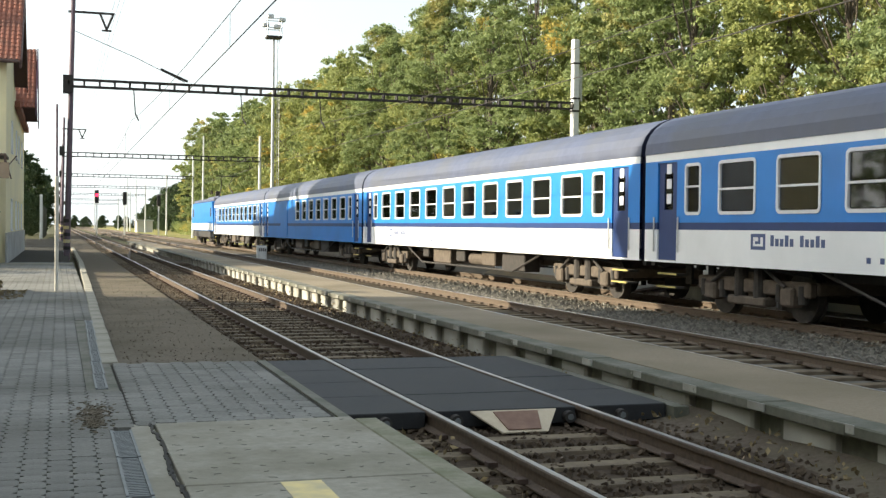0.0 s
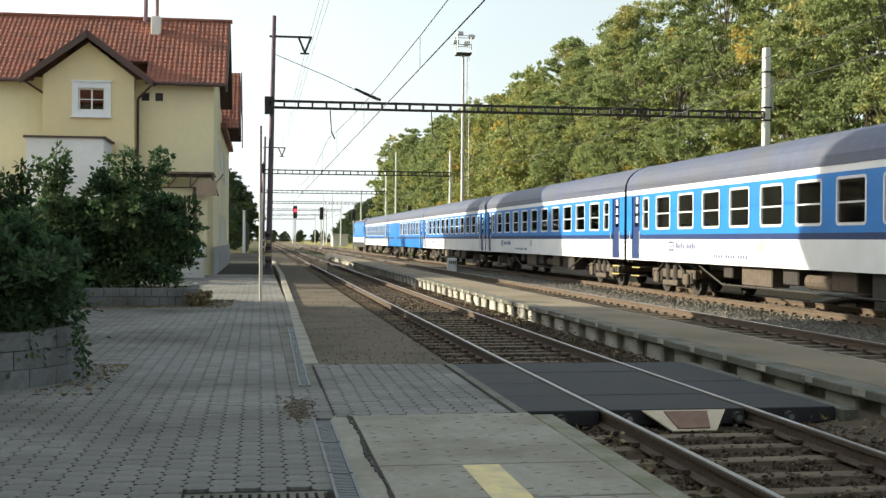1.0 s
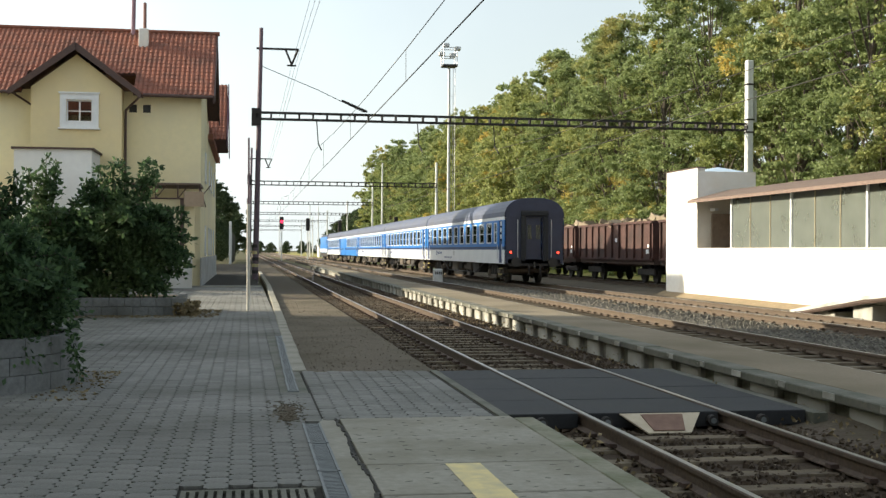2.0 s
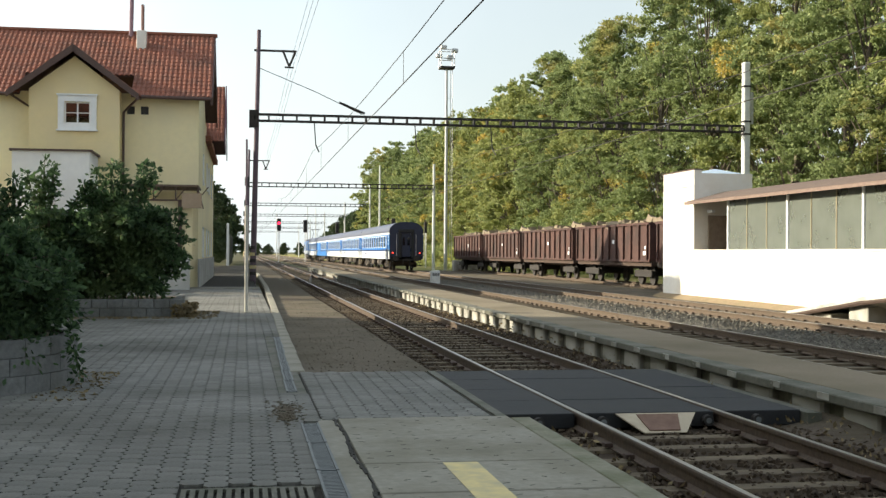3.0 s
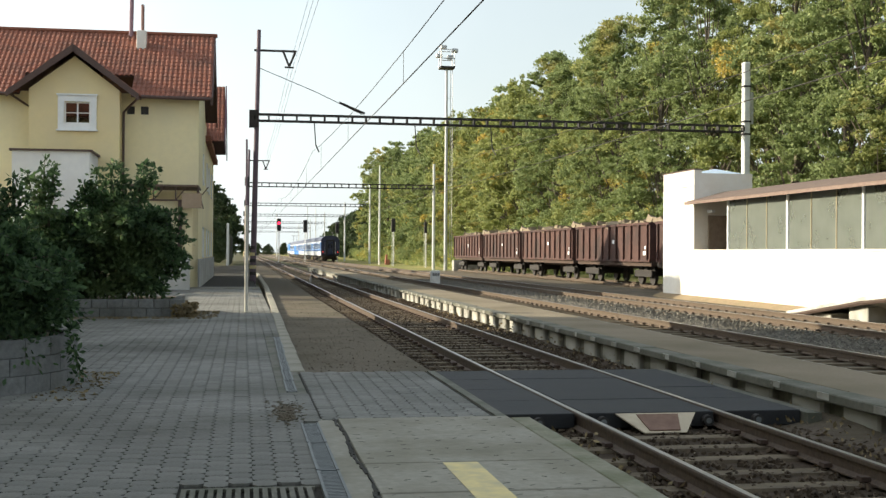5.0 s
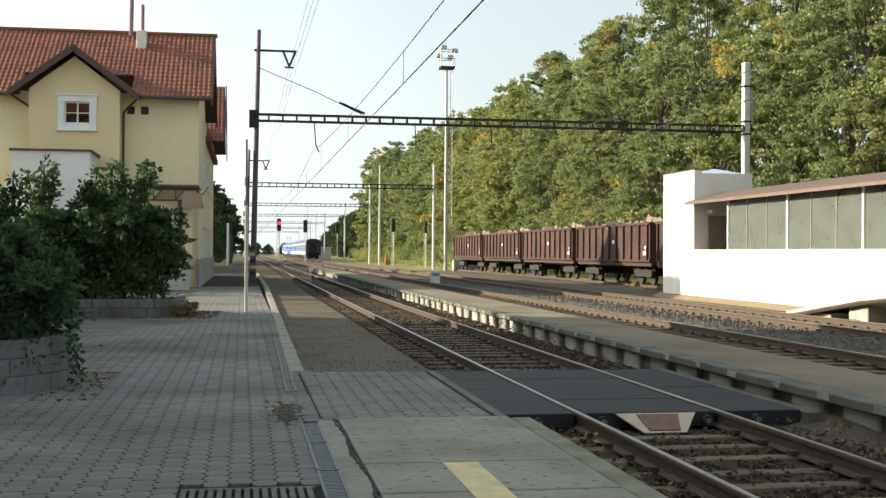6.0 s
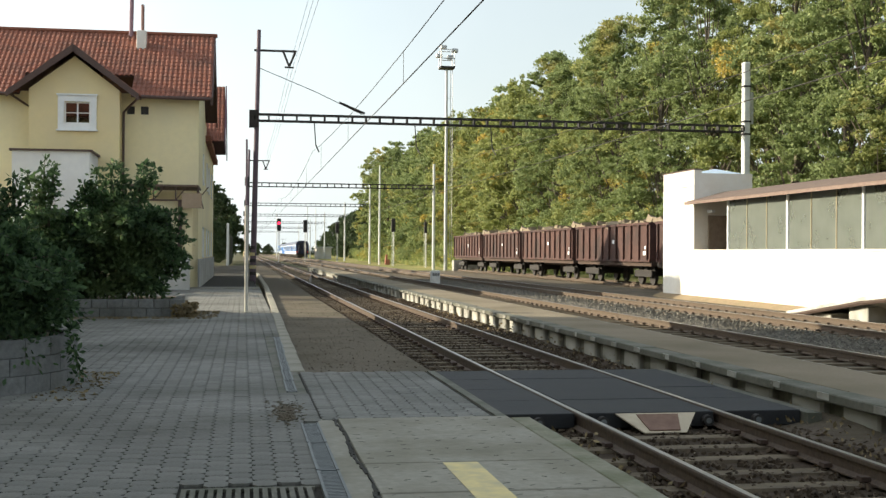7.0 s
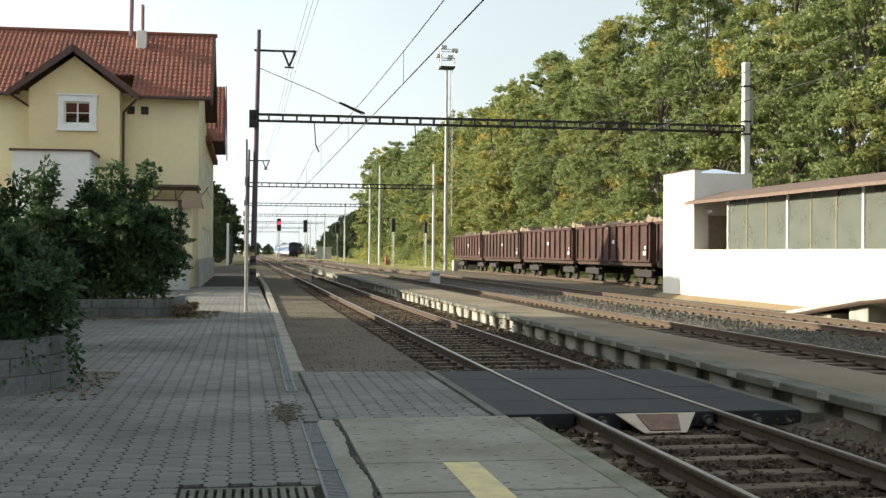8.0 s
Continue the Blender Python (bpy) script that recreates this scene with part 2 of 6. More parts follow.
TRAIN_END = mat("coach_end_paint", (0.012, 0.016, 0.042), (0.02, 0.025, 0.058), 4, 0.5, 0.1)
for paint in (TRAIN_BLUE, TRAIN_NAVY, TRAIN_WHITE):
    lacquer(paint, 0.3, 0.15)
# curtain tan, which also stands for bright reflections in the coach windows
CURTAIN_REFLECTION = mat("tan_curtain_reflection", (0.50, 0.42, 0.27), (0.42, 0.35, 0.22), 9, 0.9, 0.3, stretch=(1, 8, 0.5))
FRAME_WHITE = mat("white_frame_paint", (0.70, 0.71, 0.73), (0.60, 0.61, 0.63), 6, 0.45, 0.02)
ALU = mat("window_aluminium", (0.637, 0.637, 0.646), (0.552, 0.552, 0.561), 8, 0.35, 0.0, metal=0.6)
RUNGEAR = mat("running_gear_dust", (0.065, 0.050, 0.037), (0.115, 0.090, 0.068), 7, 0.85, 0.3)
STEP_YELLOW = mat("yellow_step_paint", (0.434, 0.350, 0.084), (0.350, 0.294, 0.112), 10, 0.7)
BLACK_RUBBER = mat("gangway_rubber", (0.012, 0.012, 0.014), (0.022, 0.022, 0.024), 8, 0.8, 0.1)
LOGO_BLUE = mat("lettering_blue", (0.06, 0.09, 0.20), (0.07, 0.10, 0.22), 5, 0.5)
RED_LAMP = glow("red_lamp", (1.0, 0.02, 0.06), 2.5)
TAIL_LAMP = glow("tail_lamp_red", (0.9, 0.05, 0.03), 2.2)
BARK = mat("bark", (0.080, 0.064, 0.048), (0.136, 0.112, 0.088), 7, 0.95, 0.6, stretch=(4, 4, 0.6))
LEAF = leaf_mat("poplar_leaves", (0.20, 0.235, 0.075), (0.37, 0.39, 0.145), (0.55, 0.42, 0.11), 0.42)
LEAF_DEEP = leaf_mat("dense_green_leaves", (0.155, 0.20, 0.075), (0.29, 0.34, 0.14), (0.40, 0.36, 0.125), 0.42)
# leaf green darkened: the shade on the trees past the house is in this colour
LEAF_SHADY = leaf_mat("shade_dark_leaves", (0.035, 0.06, 0.026), (0.085, 0.115, 0.048), (0.14, 0.13, 0.05), 0.36)
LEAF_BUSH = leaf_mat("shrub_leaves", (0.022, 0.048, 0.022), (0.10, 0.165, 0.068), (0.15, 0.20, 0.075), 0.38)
COAL = mat("pale_scrap_load", (0.175, 0.135, 0.090), (0.250, 0.200, 0.135), 5, 0.9, 0.5)
BLUE_ROOF = mat("pale_blue_sheet_roof", (0.45, 0.55, 0.68), (0.38, 0.48, 0.60), 3, 0.5)
ROOF_FELT = mat("brown_roof_felt", (0.102, 0.069, 0.054), (0.144, 0.102, 0.081), 6, 0.9, 0.3)
TAR = mat("tar_seam", (0.03, 0.028, 0.025), (0.06, 0.055, 0.045), 20, 0.9, 0.5)
WEED = mat("dry_weed", (0.13, 0.10, 0.05), (0.24, 0.18, 0.09), 5, 0.9, vary=0.3, island=True)
LITTER = mat("fallen_leaves", (0.22, 0.15, 0.08), (0.40, 0.34, 0.26), 9, 0.9, vary=0.4, island=True)
MOSS = mat("mossy_concrete", (0.19, 0.18, 0.125), (0.27, 0.26, 0.195), 14, 0.95, 0.4, grime=(0.12, 0.125, 0.065), gscale=2.2)
GRATE = mat("dull_grating_steel", (0.13, 0.14, 0.14), (0.19, 0.20, 0.20), 10, 0.6, 0.1, metal=0.4)
# dark soil colour, which also carries shade further along the tracks
DARK_DIRT_AND_SHADE = mat("dark_dirt_and_shade", (0.075, 0.06, 0.047), (0.135, 0.11, 0.085), 14, 0.95, 0.6, grime=(0.10, 0.09, 0.06), gscale=1.5, spec=0.1)
HAZE_WALL = mat("distant_render", (0.5, 0.47, 0.42), (0.6, 0.57, 0.52), 0.4, 0.9)

# ---- building helpers ----


def link(name, verts, faces, material, parent=None, label="", smooth=False, m=None):
    me = bpy.data.meshes.new(name)
    me.from_pydata([tuple(v) for v in verts], [], [tuple(f) for f in faces])
    me.materials.append(material)
    me.validate()
    if smooth:
        me.shade_smooth()
    ob = new(name, me)
    if parent:
        ob.parent = parent
    if label:
        ob["label"] = label
    if m is not None:
        ob.matrix_basis = m
    return ob


def part(name, bm, material, parent=None, label="", smooth=False):
    """One mesh object from a bmesh, under a thing or a part."""
    me = bpy.data.meshes.new(name)
    bmesh.ops.recalc_face_normals(bm, faces=bm.faces)
    bm.to_mesh(me)
    bm.free()
    me.materials.append(material)
    if smooth:
        me.shade_smooth()
    ob = new(name, me)
    if parent:
        ob.parent = parent
    if label:
        ob["label"] = label
    return ob


def thing(name, label, category, group="", kind="", m=None):
    ob = new(name)
    ob.empty_display_size = 0.2
    if m is not None:
        ob.matrix_basis = m
    return tagged(ob, label, category, group, kind)


def box(bm, x0, y0, z0, x1, y1, z1, bevel=0.0):
    v = [bm.verts.new(c) for c in ((x0, y0, z0), (x1, y0, z0), (x1, y1, z0), (x0, y1, z0), (x0, y0, z1), (x1, y0, z1), (x1, y1, z1), (x0, y1, z1))]
    f = [bm.faces.new([v[i] for i in q]) for q in ((0, 3, 2, 1), (4, 5, 6, 7), (0, 1, 5, 4), (1, 2, 6, 5), (2, 3, 7, 6), (3, 0, 4, 7))]
    if bevel:
        bmesh.ops.bevel(bm, geom=list({e for q in f for e in q.edges}), offset=bevel, segments=1, affect="EDGES")
    return bm


def boxes(*items, bevel=0.0):
    bm = bmesh.new()
    for it in items:
        box(bm, *it, bevel=bevel)
    return bm


def rod(bm, a, b, r0, r1=None, n=8):
    """A round bar from a to b."""
    a, b = Vector(a), Vector(b)
    r1 = r0 if r1 is None else r1
    q = (b - a).to_track_quat("Z", "Y").to_matrix()
    rings = []
    for c, r in ((a, r0), (b, r1)):
        rings.append([bm.verts.new(c + q @ Vector((r * math.cos(i * 2 * math.pi / n), r * math.sin(i * 2 * math.pi / n), 0))) for i in range(n)])
    for i in range(n):
        bm.faces.new((rings[0][i], rings[0][(i + 1) % n], rings[1][(i + 1) % n], rings[1][i]))
    bm.faces.new(rings[0][::-1])
    bm.faces.new(rings[1])
    return bm


def rods(*items, n=8):
    bm = bmesh.new()
    for it in items:
        rod(bm, *it, n=n)
    return bm


def tube(bm, pts, r, n=5):
    """A continuous round strand through the given points."""
    pts = [Vector(p) for p in pts]
    rings = []
    for i, p in enumerate(pts):
        d = pts[min(i + 1, len(pts) - 1)] - pts[max(i - 1, 0)]
        q = d.to_track_quat("Z", "Y").to_matrix()
        rings.append([bm.verts.new(p + q @ Vector((r * math.cos(k * 2 * math.pi / n), r * math.sin(k * 2 * math.pi / n), 0))) for k in range(n)])
    for a, b in zip(rings, rings[1:]):
        for k in range(n):
            bm.faces.new((a[k], a[(k + 1) % n], b[(k + 1) % n], b[k]))
    bm.faces.new(rings[0][::-1])
    bm.faces.new(rings[-1])
    return bm


def prism(bm, outline, axis, lo, hi):
    """Extrudes a closed outline (u, v) along x, y or z."""
    def at(u, v, w):
        return {"x": (w, u, v), "y": (u, w, v), "z": (u, v, w)}[axis]
    a = [bm.verts.new(at(u, v, lo)) for u, v in outline]
    b = [bm.verts.new(at(u, v, hi)) for u, v in outline]
    n = len(a)
    for i in range(n):
        bm.faces.new((a[i], a[(i + 1) % n], b[(i + 1) % n], b[i]))
    bm.faces.new(a[::-1])
    bm.faces.new(b)
    return bm


def wall_grid(xs, zs, holes, y0, y1):
    """A wall slab in the x-z plane between y0 and y1, with rectangular openings (x0, z0, x1, z1) cut through it."""
    xs = sorted(set(xs) | {h[0] for h in holes} | {h[2] for h in holes})
    zs = sorted(set(zs) | {h[1] for h in holes} | {h[3] for h in holes})

    def solid(i, j):
        if not (0 <= i < len(xs) - 1 and 0 <= j < len(zs) - 1):
            return False
        x, z = (xs[i] + xs[i + 1]) / 2, (zs[j] + zs[j + 1]) / 2
        return not any(h[0] < x < h[2] and h[1] < z < h[3] for h in holes)
    bm = bmesh.new()
    vs = {}

    def v(i, j, k):
        if (i, j, k) not in vs:
            vs[i, j, k] = bm.verts.new((xs[i], (y0, y1)[k], zs[j]))
        return vs[i, j, k]
    for i in range(len(xs) - 1):
        for j in range(len(zs) - 1):
            if not solid(i, j):
                continue
            bm.faces.new((v(i, j, 0), v(i + 1, j, 0), v(i + 1, j + 1, 0), v(i, j + 1, 0)))
            bm.faces.new((v(i, j, 1), v(i, j + 1, 1), v(i + 1, j + 1, 1), v(i + 1, j, 1)))
            for di, dj, a, b in ((-1, 0, (i, j), (i, j + 1)), (1, 0, (i + 1, j), (i + 1, j + 1)), (0, -1, (i, j), (i + 1, j)), (0, 1, (i, j + 1), (i + 1, j + 1))):
                if not solid(i + di, j + dj):
                    bm.faces.new((v(*a, 0), v(*b, 0), v(*b, 1), v(*a, 1)))
    return bm


def many_boxes(centres, sizes, tilt=0.0, seed=1):
    """Many small boxes as one list of corners and faces; each turned a little."""
    rng = np.random.default_rng(seed)
    c, s = np.asarray(centres, float), np.asarray(sizes, float)
    n = len(c)
    k = np.array([(-1, -1, -1), (1, -1, -1), (1, 1, -1), (-1, 1, -1), (-1, -1, 1), (1, -1, 1), (1, 1, 1), (-1, 1, 1)]) * 0.5
    v = k[None] * s[:, None]
    if tilt:
        for ax in ((0, 1), (1, 2), (0, 2)):
            a = rng.uniform(-tilt, tilt, n)[:, None]
            p, q = v[..., ax[0]].copy(), v[..., ax[1]].copy()
            v[..., ax[0]], v[..., ax[1]] = p * np.cos(a) - q * np.sin(a), p * np.sin(a) + q * np.cos(a)
    v = (v + c[:, None]).reshape(-1, 3)
    f = np.array([(0, 3, 2, 1), (4, 5, 6, 7), (0, 1, 5, 4), (1, 2, 6, 5), (2, 3, 7, 6), (3, 0, 4, 7)])
    f = (f[None] + (np.arange(n) * 8)[:, None, None]).reshape(-1, 4)
    return v, f


def mass(name, v, f, material, label="", category="", parent=None, kind="stuff"):
    """One mesh of very many small pieces."""
    me = bpy.data.meshes.new(name)
    v, f = np.asarray(v, np.float32), np.asarray(f, np.int32)
    me.vertices.add(len(v))
    me.vertices.foreach_set("co", v.ravel())
    me.loops.add(f.size)
    me.loops.foreach_set("vertex_index", f.ravel())
    me.polygons.add(len(f))
    me.polygons.foreach_set("loop_start", np.arange(len(f), dtype=np.int32) * f.shape[1])
    me.update(calc_edges=True)
    me.shade_flat()
    me.materials.append(material)
    ob = new(name, me)
    if parent:
        ob.parent = parent
    return tagged(ob, label, category, "", kind)

# ---- ground, tracks and platforms ----
RNG = np.random.default_rng(7)


def sheet(name, x0, y0, x1, y1, z, material, label, category, thick=0.0, kind="structure"):
    if thick:
        ob = part(name, boxes((x0, y0, z - thick, x1, y1, z)), material)
    else:
        ob = link(name, [(x0, y0, z), (x1, y0, z), (x1, y1, z), (x0, y1, z)], [(0, 1, 2, 3)], material)
    return tagged(ob, label, category, "", kind)


sheet("ground", -1500, -400, 1500, 3000, -0.30, FIELD, "weedy brown ground of the railway yard", "ground")
sheet("grass_verge", 16.3, 116, 60, 900, -0.235, GRASS, "dry yellow-green grass verge beside the sidings", "grass")
sheet("grass_verge", 23.5, 30, 60, 116, -0.262, GRASS, "dry yellow-green grass verge beside the sidings", "grass")
sheet("dirt_strip", 0.82, 16.32, 2.7, 42, -0.10, SAND, "packed sandy dirt strip between kerb and rail", "ground", 0.2)
# beyond y 42 the shade on the strip is put into a darker colour
sheet("dirt_strip", 0.93, 42, 2.7, 420, -0.11, DARK_DIRT_AND_SHADE, "dirt strip further along the rail, coloured dark for shade", "ground", 0.2)
sheet("yard_ground", 15.6, -30, 23.5, 116, -0.125, SAND, "sandy ground by the white shelter and siding", "ground", 0.1)
sheet("ballast_bed", 2.7, -30, 6.1, 600, -0.19, BALLAST_BROWN, "dark rusty ballast bed of the first track", "ballast", 0.06)
sheet("ballast_bed", 7.56, -30, 15.6, 62, -0.10, BALLAST, "grey crushed stone ballast bed", "ballast", 0.18)
# darker colour imitates the dark rail and sleeper sides of a grazing view
sheet("ballast_bed", 7.56, 62, 16.3, 900, -0.10, DARK_DIRT_AND_SHADE, "ballast bed further along, coloured darker for its grazing view", "ballast", 0.18)


def stones(name, n, x0, x1, y0, y1, z, size, material, label, seed):
    r = np.random.default_rng(seed)
    y = y0 + (y1 - y0) * r.random(n) ** 1.8
    c = np.stack([r.uniform(x0, x1, n), y, np.full(n, z) + r.uniform(-0.01, 0.012, n)], 1)
    s = r.uniform(0.6, 1.4, (n, 3)) * size
    return mass(name, *many_boxes(c, s, 1.2, seed), material, label, "ballast")


stones("ballast_stones", 14000, 2.75, 6.05, 5, 60, -0.18, 0.034, BALLAST_BROWN, "loose dark rusty ballast stones between the rails", 3)
stones("ballast_stones", 26000, 9.6, 15.5, 12, 75, -0.085, 0.06, BALLAST, "loose grey ballast stones beside the tracks", 4)
stones("gravel_bits", 900, 0.95, 2.7, 16.5, 42, -0.099, 0.014, SAND, "scattered gravel and litter on the dirt strip", 5)

RAIL_OUT = [(-0.07, -0.16), (0.07, -0.16), (0.07, -0.148), (0.012, -0.125), (0.012, -0.045), (0.036, -0.035), (0.036, -0.006), (0.026, 0.0), (-0.026, 0.0), (-0.036, -0.006), (-0.036, -0.035), (-0.012, -0.045), (-0.012, -0.125), (-0.07, -0.148)]


def rail(parent, x, z, y0, y1, material):
    bm = bmesh.new()
    prism(bm, [(x + u, z + v) for u, v in RAIL_OUT], "y", y0, y1)
    r = part("rail", bm, material, parent)
    part("rail_head", boxes((x - 0.024, y0, z + 0.0005, x + 0.024, y1, z + 0.003)), RAIL_TOP, r, "bright worn running surface")
    return r


def track(axis, z, y0, y1, material, label, near, sleeper_half=1.25, gap=()):
    t = thing("railway_track", label, "railway track", kind="structure")
    for dx in (-0.75, 0.75):
        rail(t, axis + dx, z, y0, y1, material)
    ys = np.arange(y0 + 0.3, min(y1, near + 130), 0.62)
    ys = [y for y in ys if not any(a < y < b for a, b in gap)]
    base = bmesh.new()
    prism(base, [(-0.13, -0.10), (0.13, -0.10), (0.10, 0.0), (-0.10, 0.0)], "x", -sleeper_half, sleeper_half)
    me = bpy.data.meshes.new("sleeper")
    bmesh.ops.recalc_face_normals(base, faces=base.faces)
    base.to_mesh(me)
    base.free()
    me.materials.append(SLEEPER)
    pieces = [y for y in ys if y > 4][:90]
    for y in pieces:
        s = new("sleeper", me)
        s.parent = t
        s.location = (axis + random.uniform(-0.02, 0.02), y, z - 0.165 + random.uniform(-0.006, 0.006))
        s.rotation_euler.z = random.uniform(-0.012, 0.012)
    rest = [y for y in ys if y not in set(pieces)]
    if rest:
        v, f = many_boxes([(axis, y, z - 0.215) for y in rest], [(2 * sleeper_half, 0.23, 0.10)] * len(rest))
        mass("sleeper_rows", v, f, SLEEPER, "stained concrete sleepers further along", "", t)
    # rail fastenings: a clip on each side of each rail at each sleeper
    c = [(axis + dx + s * 0.085, y, z - 0.125) for y in ys if 4 < y < 90 for dx in (-0.75, 0.75) for s in (-1, 1)]
    v, f = many_boxes(c, [(0.075, 0.09, 0.036)] * len(c))
    mass("rail_fastenings", v, f, RUST_DARK if axis < 6 else RAIL_TAN, "rusty bolted rail clips", "", t)
    return t


A1, A2, A3, A4 = 4.13, 8.70, 13.25, 21.0
track(A1, 0.0, -30, 420, RAIL, "rusty rails on concrete sleepers of the first track", 5, gap=((11.5, 16.4),))
track(A2, 0.10, -30, 420, RAIL_TAN, "brown rails of the middle track behind the island platform", 10)
track(A3, 0.10, -60, 900, RAIL_TAN, "brown rails of the main track the train runs on", 15)
track(A4, 0.05, -30, 114, RAIL_TAN, "siding track under the freight wagons", 40)
# a turnout branching from the first track
bt = thing("turnout_track", "rusty rails of a turnout branching off", "railway track", kind="structure")
bm = bmesh.new()
for dx in (-0.75, 0.75):
    prism(bm, [(u, v) for u, v in RAIL_OUT], "y", 0, 1)
    for v in list(bm.verts)[-2 * len(RAIL_OUT):]:
        t = v.co.y
        v.co = Vector((A1 + dx + v.co.x + (4.4 * t), 62 + 75 * t, v.co.z + 0.002))
part("rail", bm, RAIL, bt)

# platform paving on the station side: kerb, paver field, slab
sheet("paving_bed", -14, -30, 0.62, 140, -0.022, JOINT, "sand bed and joints of the platform paving", "pavement", 0.25)
sheet("paving_bed", 0.62, 11.72, 2.58, 16.3, -0.022, JOINT, "sand bed of the crossing approach paving", "pavement", 0.25)
kerb = thing("kerb", "grey concrete kerb along the platform edge", "kerb", kind="structure")
kb = boxes((0.72, 0.0, -0.25, 0.92, 0.985, 0.012), bevel=0.012)
k0 = part("kerb_stone", kb, CONCRETE, kerb)
k0.location = (-0.08, 16.35, 0)
for i in range(1, 75):
    o = k0.copy()
    scene.collection.objects.link(o)
    o.location = (-0.08 + 0.0085 * min(i, 40) + random.uniform(-0.008, 0.008), 16.35 + i, random.uniform(-0.006, 0.004))
slab = thing("platform_slab", "pale grey concrete platform slabs with a worn surface", "platform", kind="structure")
ys = [11.70, 9.15, 8.0, 7.0, 5.25, 3.1, 0.9, -6, -16]
for a, b in zip(ys, ys[1:]):
    part("concrete_slab", boxes((0.92, b + 0.02, -0.28, 2.595, a - 0.02, 0.006 + random.uniform(0, 0.003)), bevel=0.006), CONCRETE, slab)
part("edge_strip", boxes((2.60, -16, -0.28, 2.82, 11.6, 0.002), bevel=0.02), MOSS, slab, "mossy dark edge of the slab")
part("slab_bed", boxes((0.93, -16, -0.3, 2.59, 11.68, -0.03)), JOINT, slab, "dark sand in the joints")
# fine dark joint marks of the interlocking surface
marks = [(1.0 + i * 0.165 + random.uniform(-0.01, 0.01), 2.2 + j * 0.205 + (0.1 if i % 2 else 0), 0.0105) for i in range(10) for j in range(46) if random.random() < 0.5]
v, f = many_boxes(marks, [(random.uniform(0.025, 0.055), random.uniform(0.006, 0.012), 0.002) for _ in marks], 0.0)
v = v.reshape(-1, 8, 3)
v[:, :, 1] += (v[:, :, 0] - v[:, :, 0].mean(1)[:, None]) * np.where(np.arange(len(v)) % 2, 0.5, -0.5)[:, None]
mass("joint_marks", v.reshape(-1, 3), f, CONC_DARK, "short dark joint marks in the slab surface", "", slab)
# painted yellow line on the slab
tagged(part("yellow_line", boxes((1.52, 4.0, 0.0118, 1.79, 9.10, 0.0128)), YELLOW_PAINT), "worn pale yellow safety line painted on the slab", "road marking", "", "structure")
# tar seam between slab and paving
v, f = many_boxes([(0.895 + 0.018 * math.sin(y * 3.1) + random.uniform(-0.012, 0.012), y, 0.0) for y in np.arange(0, 11.7, 0.07)], [(random.uniform(0.015, 0.035), 0.09, 0.010) for _ in np.arange(0, 11.7, 0.07)])
mass("tar_seam", v, f, TAR, "cracked dark tar seam with moss", "seam")
sheet("seam_bed", 0.72, -16, 0.90, 11.72, -0.004, CONCRETE, "plain concrete strip beside the drain", "pavement", 0.2)

sheet("drain_bed", 0.42, 13.85, 0.735, 23.2, -0.006, CONC_DARK, "plain concrete strip under the drain", "pavement", 0.1)
# drain channel with steel gratings
drain = thing("drain_channel", "galvanised steel drainage channel grating in the paving", "drain")
for y0, y1 in ((-8.0, -2.0), (-1.96, 2.16), (2.2, 6.3), (6.34, 7.6), (7.64, 8.9), (8.94, 10.2), (10.24, 11.4), (14.0, 15.2), (15.24, 16.5), (16.54, 17.8), (17.84, 19.1), (19.14, 20.4), (20.44, 21.7), (21.74, 23.0)):
    xc, hw = (0.63, 0.065) if y1 < 12 else (0.57 + 0.009 * (y0 - 14), 0.042)
    g = part("channel_frame", boxes((xc - hw - 0.02, y0, -0.05, xc - hw, y1, 0.012), (xc + hw, y0, -0.05, xc + hw + 0.02, y1, 0.010)), GRATE, drain)
    n = int((y1 - y0) / 0.05)
    part("grating", boxes((xc - hw, y0, -0.02, xc + hw, y1, -0.012), *[(xc - hw + 0.002, y0 + i * (y1 - y0) / n + 0.008, -0.012, xc + hw - 0.002, y0 + i * (y1 - y0) / n + 0.034, 0.004) for i in range(n)]), GRATE, g)
# slotted gully in the paving near the camera
gully = thing("slotted_gully", "concrete slotted gully cover in the paving", "drain")
for i in range(15):
    part("bar", boxes((-0.40 + i * 0.06, 7.5, -0.02, -0.40 + i * 0.06 + 0.036, 8.30, 0.006)), CONC_DARK, gully)
for y0, y1 in ((8.30, 8.34), (7.45, 7.5)):
    part("gully_frame", boxes((-0.40, y0, -0.02, 0.50, y1, 0.006)), CONC_DARK, gully)

# level crossing: rubber panels, edge beams and deflector plate
cross = thing("rubber_crossing", "black rubber panel level crossing over the first track", "level crossing", kind="structure")
for i in range(4):
    a = 11.84 + i * 1.11
    for x0, x1 in ((2.60, 3.335), (3.44, 4.82), (4.925, 5.78)):
        part("rubber_panel", boxes((x0, a + 0.003, -0.16, x1, a + 1.107, -0.004 + random.uniform(-0.003, 0.003)), bevel=0.008), RUBBER, cross)
part("edge_beam", boxes((2.5, 11.70, -0.3, 2.6, 16.3, 0.0)), CONC_DARK, cross, "concrete edge beam")
part("edge_beam", boxes((5.79, 11.70, -0.3, 5.95, 16.3, -0.02)), CONC_DARK, cross, "concrete edge beam")
